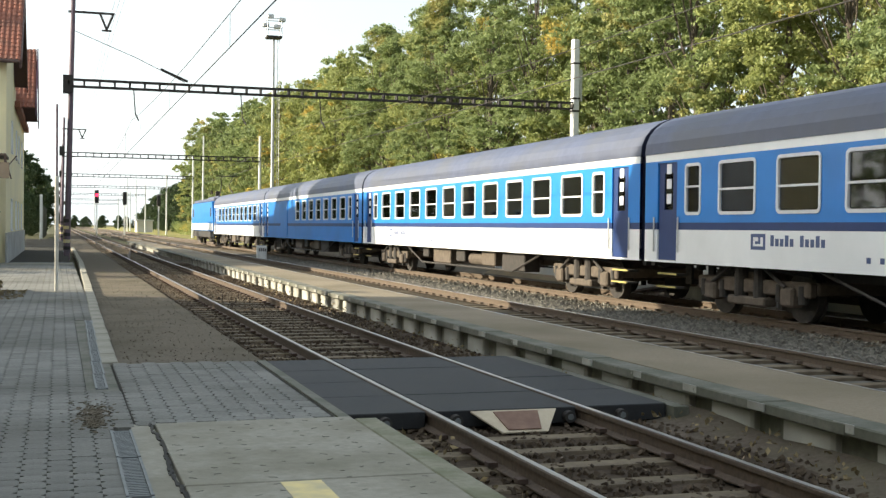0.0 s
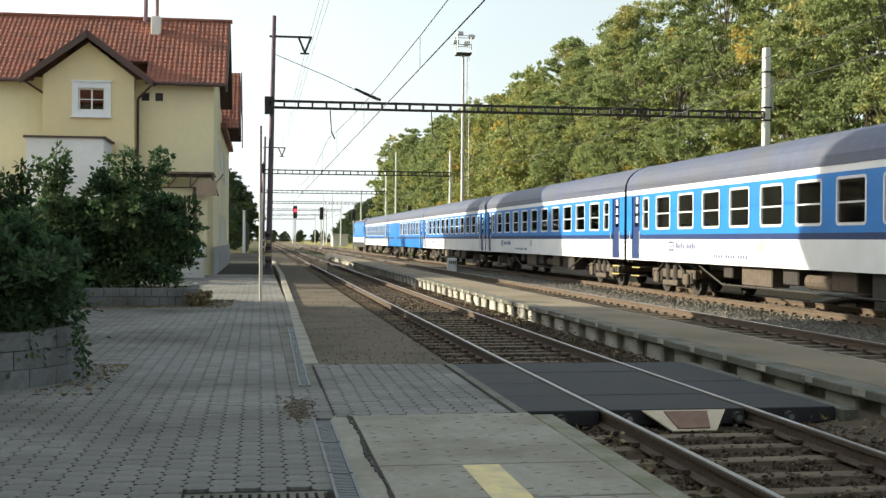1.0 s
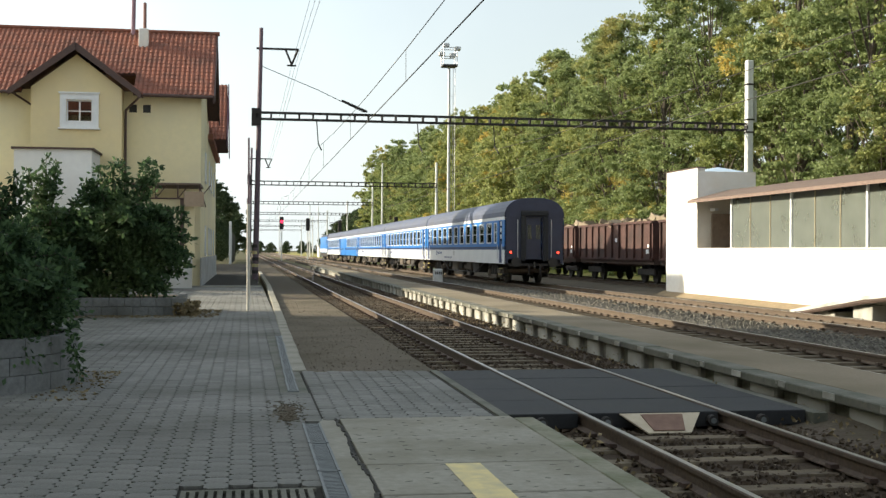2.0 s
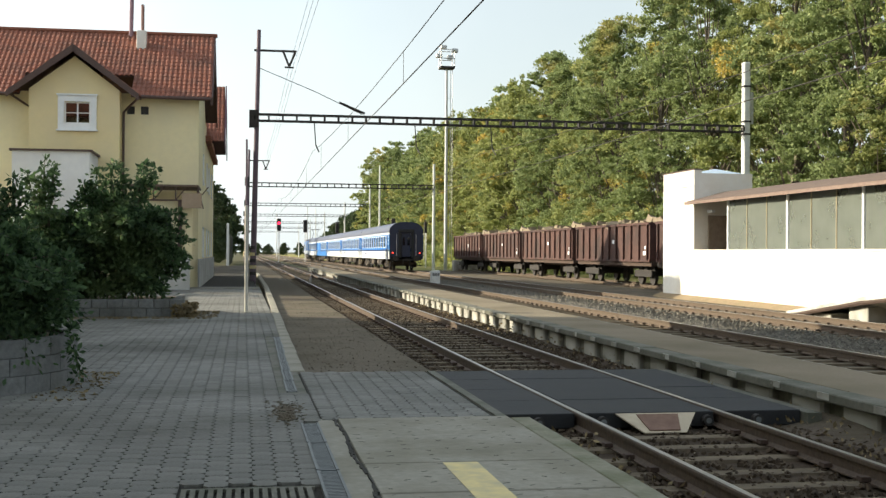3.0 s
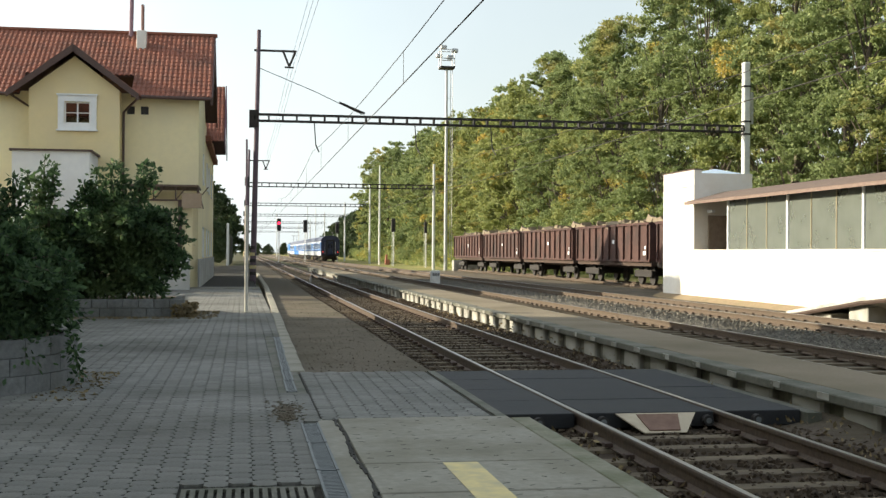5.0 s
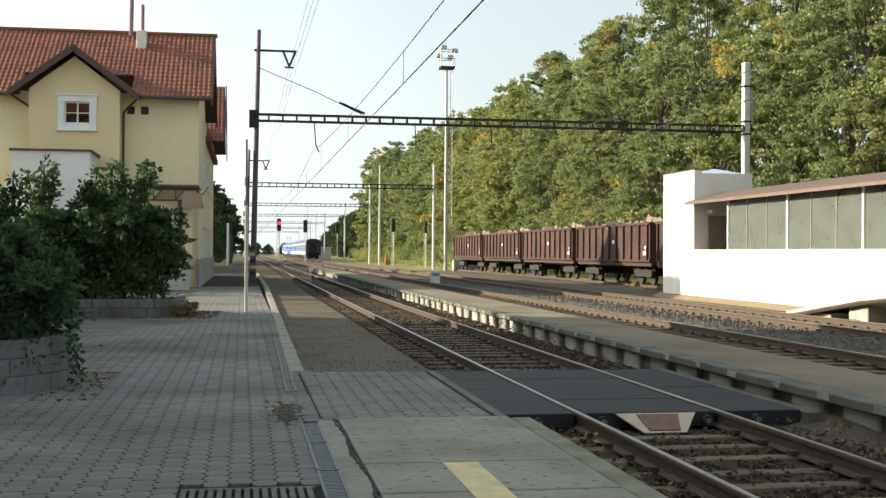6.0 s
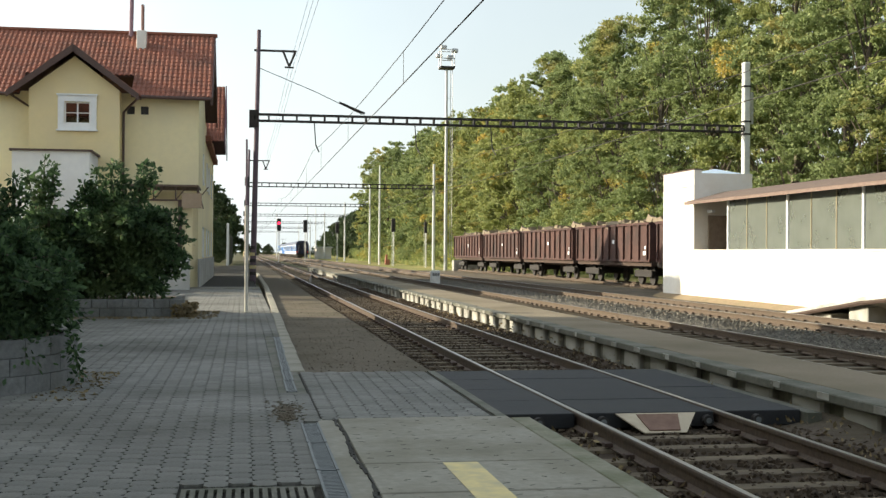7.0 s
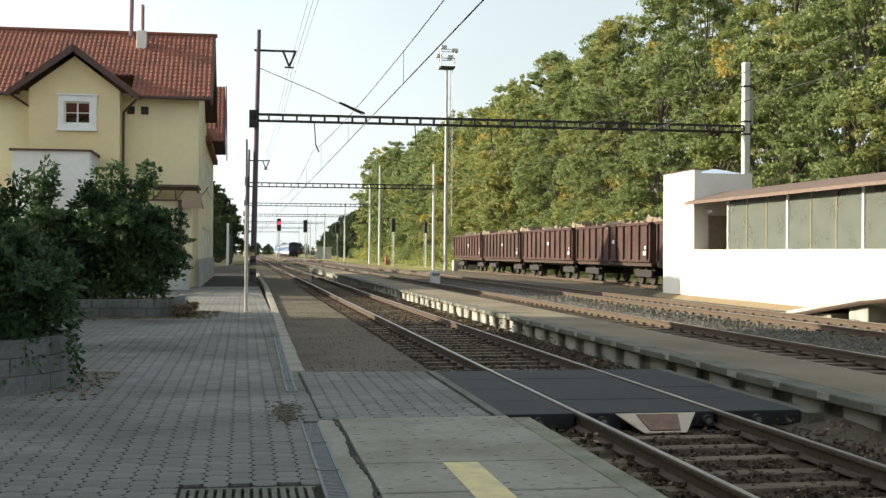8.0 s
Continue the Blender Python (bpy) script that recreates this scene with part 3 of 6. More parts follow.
for x, y in ((2.95, 11.83), (5.28, 11.83), (3.62, 11.83), (4.74, 11.83)):
    b = part("tie_bolt", rods(((x, y + 0.04, -0.09), (x, y - 0.07, -0.09), 0.055), n=14), STEEL_DARK, cross, "steel tension rod with washer")
    part("bolt_washer", rods(((x, y - 0.06, -0.09), (x, y - 0.075, -0.09), 0.03), n=12), GRATE, b)
defl = thing("deflector_plate", "rusty and cream steel deflector ramp at the crossing edge", "deflector plate")
pl = bmesh.new()
q = [pl.verts.new(c) for c in ((3.75, 11.80, -0.02), (4.60, 11.80, -0.02), (4.40, 11.50, -0.175), (3.96, 11.50, -0.175))]
pl.faces.new(q)
pl.normal_update()
bmesh.ops.solidify(pl, geom=pl.faces[:], thickness=0.015)
part("plate", pl, mat("cream_plate_paint", (0.55, 0.47, 0.34), (0.44, 0.36, 0.26), 7, 0.7, 0.1), defl)
pl = bmesh.new()
q = [pl.verts.new(c) for c in ((3.96, 11.76, -0.012), (4.40, 11.76, -0.012), (4.34, 11.51, -0.137), (4.02, 11.51, -0.137))]
pl.faces.new(q)
pl.normal_update()
bmesh.ops.solidify(pl, geom=pl.faces[:], thickness=-0.012)
part("worn_patch", pl, mat("worn_rust_patch", (0.16, 0.09, 0.065), (0.23, 0.14, 0.10), 9, 0.8, 0.2), defl, "rust-brown worn centre")

# island platform
island = thing("island_platform", "low grey asphalt island platform with concrete edge slabs", "platform", kind="structure")
PZ = 0.18
part("surface", boxes((6.33, -30, -0.25, 7.58, 118, PZ - 0.004)), ASPHALT, island)
sl = bpy.data.meshes.new("edge_slab")
bm = boxes((6.02, 0.006, PZ - 0.10, 6.33, 1.194, PZ), bevel=0.012)
bm.to_mesh(sl)
bm.free()
sl.materials.append(CONC_DARK)
bl = bpy.data.meshes.new("support_block")
bm = boxes((6.10, 0.24, -0.26, 6.30, 0.96, PZ - 0.10), bevel=0.03)
bm.to_mesh(bl)
bm.free()
bl.materials.append(CONC_BLOCK)
cp = bpy.data.meshes.new("joint_clip")
bm = boxes((6.005, -0.13, PZ - 0.075, 6.02, 0.13, PZ - 0.005), (6.0, -0.09, PZ - 0.05, 6.006, -0.07, PZ - 0.03), (6.0, 0.07, PZ - 0.05, 6.006, 0.09, PZ - 0.03))
bm.to_mesh(cp)
bm.free()
cp.materials.append(CONC_BLOCK)
for i in range(95):
    y = 1.0 + 1.2 * i
    for me, nm in ((sl, "edge_slab"), (bl, "support_block"), (cp, "joint_clip")):
        o = new(nm, me)
        o.parent = island
        o.location = (random.uniform(-0.012, 0.012), y, random.uniform(-0.008, 0.004))
        o.rotation_euler.z = random.uniform(-0.006, 0.006)
# darker strip in the gaps, standing for the shade between the blocks
part("backing_wall", boxes((6.20, 1, -0.26, 6.32, 116, PZ - 0.11)), CONC_DARK, island, "dark backing that stands for the shade behind the blocks")

# soil bank washed up against the island platform's foot
ny = 240
v, f = [], []
for j in range(ny):
    y = 2 + j * 0.4
    near = min(1.0, max(0.0, (18.0 - y) / 3.0))
    for i, (x, z) in enumerate(((5.35, -0.2), (5.6, -0.185 + 0.035 * near), (5.85, -0.17 + 0.07 * near), (6.12, -0.15 + 0.11 * near))):
        h = noise.noise(Vector((x * 2.1, y * 0.9, 0))) * 0.05 + noise.noise(Vector((x * 6, y * 4, 3))) * 0.025
        keep = 0.45 + 0.55 * noise.noise(Vector((1.0, y * 0.35, 7)))
        v.append((x, y, z * 1.0 + (h + 0.02) * (i > 0) - (0.09 * (1 - keep)) * (i > 0)))
for j in range(ny - 1):
    for i in range(3):
        a = j * 4 + i
        f.append((a, a + 1, a + 5, a + 4))
tagged(link("soil_bank", v, f, DARK_DIRT_AND_SHADE, smooth=True), "brown soil bank against the island platform wall", "ground", "", "structure")

# ---- paving stones: hexagonal-cornered pavers in running bond ----


def paver_outline(l, w, c):
    return [(-l / 2 + c, -w / 2), (l / 2 - c, -w / 2), (l / 2, -w / 2 + c), (l / 2, w / 2 - c), (l / 2 - c, w / 2), (-l / 2 + c, w / 2), (-l / 2, w / 2 - c), (-l / 2, -w / 2 + c)]


def paver_places(x0, x1, y0, y1):
    out = []
    for j, x in enumerate(np.arange(x0 + 0.09, x1, 0.168)):
        for y in np.arange(y0 + (0.1 if j % 2 else 0.0), y1, 0.204):
            out.append((x, y))
    return out


def paver_field(name, places, label, parent):
    o = np.array(paver_outline(0.2038, 0.1679, 0.034))[:, ::-1]
    n = len(places)
    p = np.array(places)
    top = np.zeros((n, 8, 3))
    top[:, :, :2] = o[None] * 0.997 + p[:, None]
    top[:, :, 2] = RNG.uniform(-0.0015, 0.0015, (n, 1)) + 0.0
    low = top.copy()
    low[:, :, :2] = o[None] + p[:, None]
    low[:, :, 2] -= 0.008
    bot = low.copy()
    bot[:, :, 2] -= 0.02
    v = np.concatenate([top, low, bot], 1).reshape(-1, 3)
    faces = []
    for a in (0, 8):
        for i in range(8):
            faces.append((a + i, a + 8 + i, a + 8 + (i + 1) % 8, a + (i + 1) % 8))
    for i in (1, 3, 5):
        faces.append((0, i, i + 1, i + 2))
    faces = np.array(faces)
    f = (faces[None] + (np.arange(n) * 24)[:, None, None]).reshape(-1, 4)
    f = f[:, ::-1]
    return mass(name, v, f, PAVER_FAR, label, "", parent)


paving = thing("platform_paving", "grey interlocking concrete block paving of the platform", "pavement", kind="structure")
pm = bpy.data.meshes.new("paver")
bm = bmesh.new()
o = [(y, x) for x, y in paver_outline(0.2038, 0.1679, 0.034)]
t = [bm.verts.new((x * 0.997, y * 0.997, 0.0)) for x, y in o]
l = [bm.verts.new((x, y, -0.008)) for x, y in o]
b = [bm.verts.new((x, y, -0.03)) for x, y in o]
bm.faces.new(t)
for r0, r1 in ((t, l), (l, b)):
    for i in range(8):
        bm.faces.new((r0[i], r1[i], r1[(i + 1) % 8], r0[(i + 1) % 8]))
bmesh.ops.recalc_face_normals(bm, faces=bm.faces)
bm.to_mesh(pm)
bm.free()
pm.materials.append(PAVER)
field = [p for p in paver_places(-9.0, 0.72, -8.0, 56) if not (0.50 < p[0] and p[1] < 11.5) and not (0.43 < p[0] and 13.9 < p[1] < 23.1) and not (-0.46 < p[0] < 0.52 and 7.36 < p[1] < 8.42) and not (p[0] > 0.70 and p[1] < 11.72) and not (p[1] > 15 and p[0] > 0.68)]
field += paver_places(0.76, 2.5, 11.75, 16.3)
near = sorted(field, key=lambda p: math.hypot(p[0] + 0.4, p[1] - 8.2))
for x, y in near[:300]:
    s = new("paver", pm)
    s.parent = paving
    s.location = (x, y, random.uniform(-0.0015, 0.0015))
paver_field("paver_rows", near[300:], "weathered grey pavers stretching away", paving)
# light concrete step strip across the platform by the house
tagged(part("concrete_threshold", boxes((-2.3, 53.2, -0.1, 0.7, 53.9, 0.02)), CONCRETE), "pale concrete strip across the platform paving", "pavement", "", "structure")
# sand washed over the paving
for x, y, r in ((0.45, 12.5, 0.42), (0.42, 11.9, 0.3)):
    n = 260
    a, d = RNG.uniform(0, 6.283, n), r * np.abs(RNG.normal(0, 0.55, n))
    c = np.stack([x + d * np.cos(a) * 0.45, y + d * np.sin(a) * 1.6, np.full(n, 0.004)], 1)
    mass("spilled_sand", *many_boxes(c, RNG.uniform(0.01, 0.04, (n, 3)) * (1, 1, 0.15), 0.3, 9), SAND, "patch of washed-out sand and dead leaves on paving", "sand")

# ---- the train ----


def side_shell(length, half, bands, holes, x_sign):
    """One coach side as a thin wall with openings, as separate horizontal bands."""
    out = []
    for z0, z1, material, nm in bands:
        hs = [(a, max(b, z0), c, min(d, z1)) for a, b, c, d in holes if min(d, z1) > max(b, z0)]
        bm = wall_grid([0, length], [z0, z1], hs, 0.0, 0.05)
        for v in bm.verts:
            u, w, z = v.co
            v.co = (x_sign * (half - w), u, z)
        out.append((nm, bm, material))
    return out


def bogie(parent, y, z=0.0):
    b = part("bogie", boxes((-1.10, y - 1.85, 0.46, -0.94, y + 1.85, 0.72), (0.94, y - 1.85, 0.46, 1.10, y + 1.85, 0.72), (-1.0, y - 0.35, 0.36, 1.0, y + 0.35, 0.9), (-0.95, y - 1.9, 0.5, 0.95, y - 1.72, 0.72), (-0.95, y + 1.72, 0.5, 0.95, y + 1.9, 0.72), bevel=0.03), RUNGEAR, parent, "dusty brown steel bogie frame")
    for s in (-1, 1):
        for d in (-1.28, 1.28):
            part("axle_box", boxes((s * 1.06 - 0.13, y + d - 0.19, 0.28, s * 1.06 + 0.13, y + d + 0.19, 0.62), bevel=0.04), RUNGEAR, b)
            for e in (-0.34, 0.34):
                part("axle_spring", rods(((s * 1.06, y + d + e, 0.34), (s * 1.06, y + d + e, 0.66), 0.085), n=10), STEEL_DARK, b)
            part("brake_hanger", boxes((s * 0.92 - 0.05, y + d * 0.62 - 0.06, 0.2, s * 0.92 + 0.05, y + d * 0.62 + 0.06, 0.6)), STEEL_DARK, b)
            part("damper", rods(((s * 1.15, y + d * 0.95, 0.62), (s * 1.15, y + d * 0.35, 0.98), 0.035), n=8), STEEL_DARK, b)
        part("side_bearer", boxes((s * 1.05 - 0.14, y - 0.62, 0.24, s * 1.05 + 0.14, y + 0.62, 0.40), bevel=0.03), RUNGEAR, b)
        for e in (-0.32, 0.32):
            part("bolster_spring", rods(((s * 1.05, y + e, 0.38), (s * 1.05, y + e, 0.92), 0.14), n=12), STEEL_DARK, b)
        part("brake_pipe", tube(bmesh.new(), [(s * 1.0, y - 1.8, 0.8), (s * 1.02, y - 0.8, 0.88), (s * 1.02, y + 0.7, 0.86), (s * 1.0, y + 1.8, 0.95)], 0.025), STEEL_DARK, b)
    for d in (-1.28, 1.28):
        for s in (-1, 1):
            part("wheel", rods(((s * 0.70, y + d, 0.46), (s * 0.83, y + d, 0.46), 0.46), ((s * 0.66, y + d, 0.46), (s * 0.70, y + d, 0.46), 0.49), n=18), STEEL_DARK, b)
    return b


def roof_outline(half, z0, top):
    pts = []
    for i in range(15):
        a = math.pi * i / 14
        c, s = math.cos(a), math.sin(a)
        pts.append((half * math.copysign(abs(c) ** 0.75, c), z0 + (top - z0) * abs(s) ** 0.9))
    return pts


def rounded_frame(u0, v0, u1, v1, wide, radius, x0, x1):
    """A window frame in the y-z plane with rounded corners."""
    def ring(d, r):
        out = []
        for cu, cv, a0 in ((u1 - d - r, v1 - d - r, 0), (u0 + d + r, v1 - d - r, 90), (u0 + d + r, v0 + d + r, 180), (u1 - d - r, v0 + d + r, 270)):
            for k in range(4):
                a = radians(a0 + 30 * k)
                out.append((cu + r * math.cos(a), cv + r * math.sin(a)))
        return out
    bm = bmesh.new()
    loops = [[bm.verts.new((x, u, v)) for u, v in ring(d, r)] for d, r in ((0, radius), (wide, radius * 0.5)) for x in (x0, x1)]
    for p, q in ((0, 1), (2, 3), (0, 2), (1, 3)):
        for i in range(16):
            j = (i + 1) % 16
            bm.faces.new((loops[p][i], loops[p][j], loops[q][j], loops[q][i]))
    return bm


def coach(name, label, style, tail=False):
    """A main-line passenger coach, 24.5 m over its buffers; y runs ahead from its rear buffers."""
    c = thing(name, label, "train coach", "coaches of the passing train")
    half, L, y0 = 1.415, 24.26, 0.12
    wins = []
    doors = [(0.55, 1.35), (22.91, 23.71)]
    if style == "baggage":
        wins = [(1.8, 2.4)] + [(2.95 + i * 1.72, 2.95 + i * 1.72 + 1.05) for i in range(7)]
        doors = [(0.55, 1.35), (16.6, 18.6), (22.91, 23.71)]
    else:
        wins = [(1.75, 2.35)] + [(2.95 + i * 1.905, 2.95 + i * 1.905 + 1.2) for i in range(10)] + [(22.0, 22.55)]
    W0, W1 = 1.92, 2.86
    holes = [(a, W0, b, W1) for a, b in wins]
    dh = [(a, 0.98, b, 2.95) for a, b in doors if b - a < 1]
    low = TRAIN_BLUE if style == "baggage" else TRAIN_WHITE
    bands = [(0.94, 1.60, low, "lower_side_panel"), (1.60, 1.74, TRAIN_NAVY, "waist_stripe"), (1.74, 2.99, TRAIN_BLUE, "window_side_panel"), (2.99, 3.15, TRAIN_WHITE, "upper_white_stripe")]
    body = None
    for s in (-1, 1):
        for nm, bm, material in side_shell(L, half, bands, holes + dh, s):
            for v in bm.verts:
                v.co.y += y0
            o = part(nm, bm, material, c)
        for a, b in wins:
            x0, x1 = sorted((s * (half + 0.014), s * (half - 0.03)))
            ya, yb, t = a + y0, b + y0, 0.04
            fr = rounded_frame(ya - 0.035, W0 - 0.035, yb + 0.035, W1 + 0.035, 0.06, 0.11, x0, x1)
            bar = W0 + (0.42 if b - a > 1 else 0.50)
            box(fr, x0 + 0.004, ya + 0.02, bar, x1 - 0.004, yb - 0.02, bar + 0.04)
            w = part("window", fr, FRAME_WHITE, c, "white-framed half-drop window with rounded corners")
            part("pane", boxes((s * (half - 0.028) - 0.003, ya + t, W0 + t, s * (half - 0.028) + 0.003, yb - t, W1 - t)), COACH_GLASS, w)
            if random.random() < 0.62:
                h0 = W0 + (0.05 if random.random() < 0.6 else 0.5)
                part("curtain", boxes((s * (half - 0.09) - 0.01, ya + 0.05, h0, s * (half - 0.09) + 0.01, yb - 0.05, W1 - 0.04)), CURTAIN_REFLECTION, w, "drawn tan curtain, also standing for a bright reflection")
        for a, b in doors:
            x0, x1 = sorted((s * (half - 0.035), s * (half - 0.075)))
            if b - a < 1:
                d = part("door", wall_to_x(a + y0, b + y0, 0.98, 2.95, x0, x1, [(a + y0 + 0.22, 2.0, b + y0 - 0.22, 2.75)]), TRAIN_NAVY, c, "navy folding entrance door")
                part("door_window", boxes(((x0 + x1) / 2 - 0.004, a + y0 + 0.22, 2.0, (x0 + x1) / 2 + 0.004, b + y0 - 0.22, 2.75)), COACH_GLASS, d)
                for zn in (2.72, 2.42, 2.12):
                    part("notice", boxes((s * (half - 0.03) - 0.004, a + y0 + 0.28, zn, s * (half - 0.03) + 0.004, a + y0 + 0.47, zn + 0.2)), WINDOW_WHITE, d, "small white notice")
                for yh in (a + y0 - 0.10, b + y0 + 0.10):
                    part("handrail", rods(((s * (half + 0.03), yh, 1.15), (s * (half + 0.03), yh, 1.85), 0.018)), ALU, d)
                part("steps", boxes(*[(min(s * 1.12, s * (1.40 - i * 0.02)), a + y0 + 0.02, 0.42 + i * 0.26, max(s * 1.12, s * (1.40 - i * 0.02)), b + y0 - 0.02, 0.46 + i * 0.26) for i in range(3)]), STEEL_DARK, d, "dark entrance steps")
                for i in range(3):
                    part("step_edge", boxes((min(s * 1.385, s * 1.42) - (0.02 * i if s > 0 else -0.02 * i), a + y0 + 0.02, 0.43 + i * 0.26, max(s * 1.385, s * 1.42) - (0.02 * i if s > 0 else -0.02 * i), b + y0 - 0.02, 0.465 + i * 0.26)), STEP_YELLOW, d, "worn yellow step edge")
            else:
                part("sliding_door", boxes((min(s * half, s * (half + 0.03)), a + y0, 1.0, max(s * half, s * (half + 0.03)), b + y0, 2.96), bevel=0.01), TRAIN_BLUE, c, "blue sliding luggage door")
                part("door_track", boxes((min(s * half, s * (half + 0.05)), a + y0 - 0.4, 2.96, max(s * half, s * (half + 0.05)), b + y0 + 1.6, 2.985)), TRAIN_NAVY, c)
    # roof
    bm = bmesh.new()
    prism(bm, roof_outline(half + 0.01, 3.14, 4.02), "y", y0 - 0.02, y0 + L + 0.02)
    r = part("roof", bm, TRAIN_ROOF, c, "dark grey curved roof", smooth=False)
    for s in (-1, 1):
        for y in (2.2, 6.0, 9.9, 13.8, 17.7, 21.6):
            part("roof_vent", boxes((s * 0.98 - 0.09, y - 0.24, 3.62, s * 0.98 + 0.09, y + 0.24, 3.80), bevel=0.04), STEEL_DARK, r, "dark roof vent hood")
    # floor, inner partition, ends
    part("floor", boxes((-1.36, y0 + 0.05, 1.02, 1.36, y0 + L - 0.05, 1.2)), STEEL_DARK, c)
    part("corridor_wall", boxes((0.35, y0 + 1.6, 1.2, 0.39, y0 + L - 1.6, 3.2)), INSIDE, c, "dim compartment wall inside")
    for ye, sg in ((y0, -1), (y0 + L, 1)):
        bm = wall_grid([-half + 0.002, half - 0.002], [0.96, 3.15], [(-0.38, 1.2, 0.38, 3.1)], min(ye, ye - sg * 0.06), max(ye, ye - sg * 0.06))
        e = part("end_wall", bm, TRAIN_END, c, "dark end wall")
        part("gangway_door", boxes((-0.37, ye - sg * 0.16 - 0.02, 1.2, 0.37, ye - sg * 0.16 + 0.02, 3.08)), TRAIN_END, e)
        for s in (-1, 1):
            part("door_glass", boxes((s * 0.2 - 0.09, ye - sg * 0.13 - 0.006, 2.1, s * 0.2 + 0.09, ye - sg * 0.13 + 0.006, 2.75)), COACH_GLASS, e)
        ya, yb = sorted((ye, ye + sg * 0.115))
        bl = part("gangway_bellows", boxes((-0.66, ya, 1.05, -0.40, yb, 3.15), (0.40, ya, 1.05, 0.66, yb, 3.15), (-0.66, ya, 3.15, 0.66, yb, 3.42), bevel=0.05), BLACK_RUBBER, e, "black rubber gangway bellows")
        for s in (-1, 1):
            part("buffer", rods(((s * 0.875, ye, 1.02), (s * 0.875, ye + sg * 0.07, 1.02), 0.10), ((s * 0.875, ye + sg * 0.07, 1.02), (s * 0.875, ye + sg * 0.115, 1.02), 0.23), n=16), STEEL_DARK, c, "round steel buffer")
            part("end_handrail", rods(((s * 0.80, ye + sg * 0.05, 1.25), (s * 0.80, ye + sg * 0.05, 3.0), 0.02)), ALU, e)
            lamp = part("tail_light", boxes((s * 1.12 - 0.11, min(ye, ye + sg * 0.05), 1.38, s * 1.12 + 0.11, max(ye, ye + sg * 0.05), 1.58), bevel=0.02), STEEL_DARK, e)
            if tail and sg < 0:
                part("red_lens", rods(((s * 1.12, ye + sg * 0.05, 1.48), (s * 1.12, ye + sg * 0.07, 1.48), 0.055), n=12), TAIL_LAMP, lamp, "lit red tail lamp")
        part("buffer_beam", boxes((-1.25, min(ye, ye - sg * 0.15), 0.85, 1.25, max(ye, ye - sg * 0.15), 1.16)), STEEL_DARK, c)
        part("coupling", boxes((-0.05, min(ye, ye + sg * 0.11), 0.75, 0.05, max(ye, ye + sg * 0.11), 1.05), (-0.3, min(ye, ye + sg * 0.12), 0.45, -0.24, max(ye, ye + sg * 0.12), 0.95), (0.24, min(ye, ye + sg * 0.12), 0.45, 0.30, max(ye, ye + sg * 0.12), 0.95)), STEEL_DARK, c)
        # roof dome over the end
        part("end_rim", rim_arch(half, ye, sg), TRAIN_END, e)
    for y in (3.65, 20.85):
        bogie(c, y)
    for i, (a, b, d) in enumerate(((7.2, 8.9, 0.42), (9.5, 10.6, 0.5), (12.2, 13.0, 0.55), (13.6, 15.4, 0.45), (16.0, 16.6, 0.6))):
        for s in (-1, 1):
            part("equipment_box", boxes((min(s * 1.22, s * 0.75), a, d, max(s * 1.22, s * 0.75), b, 1.0), bevel=0.03), RUNGEAR if i % 2 else STEEL_DARK, c, "dusty underfloor equipment box")
    for s in (-1, 1):
        part("air_tank", rods(((s * 0.95, 10.75, 0.66), (s * 0.95, 12.05, 0.66), 0.19), n=14), RUNGEAR, c, "cylindrical air tank")
        part("truss_rod", tube(bmesh.new(), [(s * 1.22, 5.9, 0.95), (s * 1.24, 8.0, 0.42), (s * 1.24, 16.6, 0.42), (s * 1.22, 18.6, 0.95)], 0.03), STEEL_DARK, c)
    part("underframe", boxes((-0.7, 5.6, 0.75, 0.7, 18.9, 1.02), (-1.3, 5.6, 0.93, -1.2, 18.9, 1.04), (1.2, 5.6, 0.93, 1.3, 18.9, 1.04)), STEEL_DARK, c)
    if style != "baggage":
        # operator's mark and lettering near the front end, number bars and a grille
        xs = -half - 0.004
        lg = part("logo", boxes((xs, 19.86, 1.26, xs + 0.004, 19.93, 1.54), (xs, 20.25, 1.26, xs + 0.004, 20.32, 1.54), (xs, 19.93, 1.26, xs + 0.004, 20.25, 1.32), (xs, 19.93, 1.48, xs + 0.004, 20.25, 1.54), (xs, 20.02, 1.36, xs + 0.004, 20.08, 1.48), (xs, 20.08, 1.36, xs + 0.004, 20.18, 1.41)), LOGO_BLUE, c, "dark blue rounded emblem")
        for i, h in enumerate((0.13, 0.19, 0.13, 0.13, 0.19, 0, 0.13, 0.19, 0.13, 0.13, 0.19)):
            if h:
                part("letter_bar", boxes((xs, 18.15 + i * 0.145, 1.33, xs + 0.004, 18.25 + i * 0.145, 1.33 + h)), LOGO_BLUE, c)
        for i in range(16):
            if i % 5 != 4:
                part("number_bar", boxes((xs, 14.6 + i * 0.16, 1.11, xs + 0.004, 14.7 + i * 0.16, 1.2)), LOGO_BLUE, c)
        part("grille", boxes((xs, 13.6, 1.30, xs + 0.004, 13.95, 1.56), *[(xs - 0.006, 13.62, 1.32 + i * 0.04, xs, 13.93, 1.34 + i * 0.04) for i in range(6)]), STEEL_GREY, c, "grey louvred grille")
    return c


def wall_to_x(y0, y1, z0, z1, x0, x1, holes):
    """A slab in the y-z plane with openings."""
    bm = wall_grid([y0, y1], [z0, z1], holes, x0, x1)
    for v in bm.verts:
        v.co = (v.co.y, v.co.x, v.co.z)
    return bm


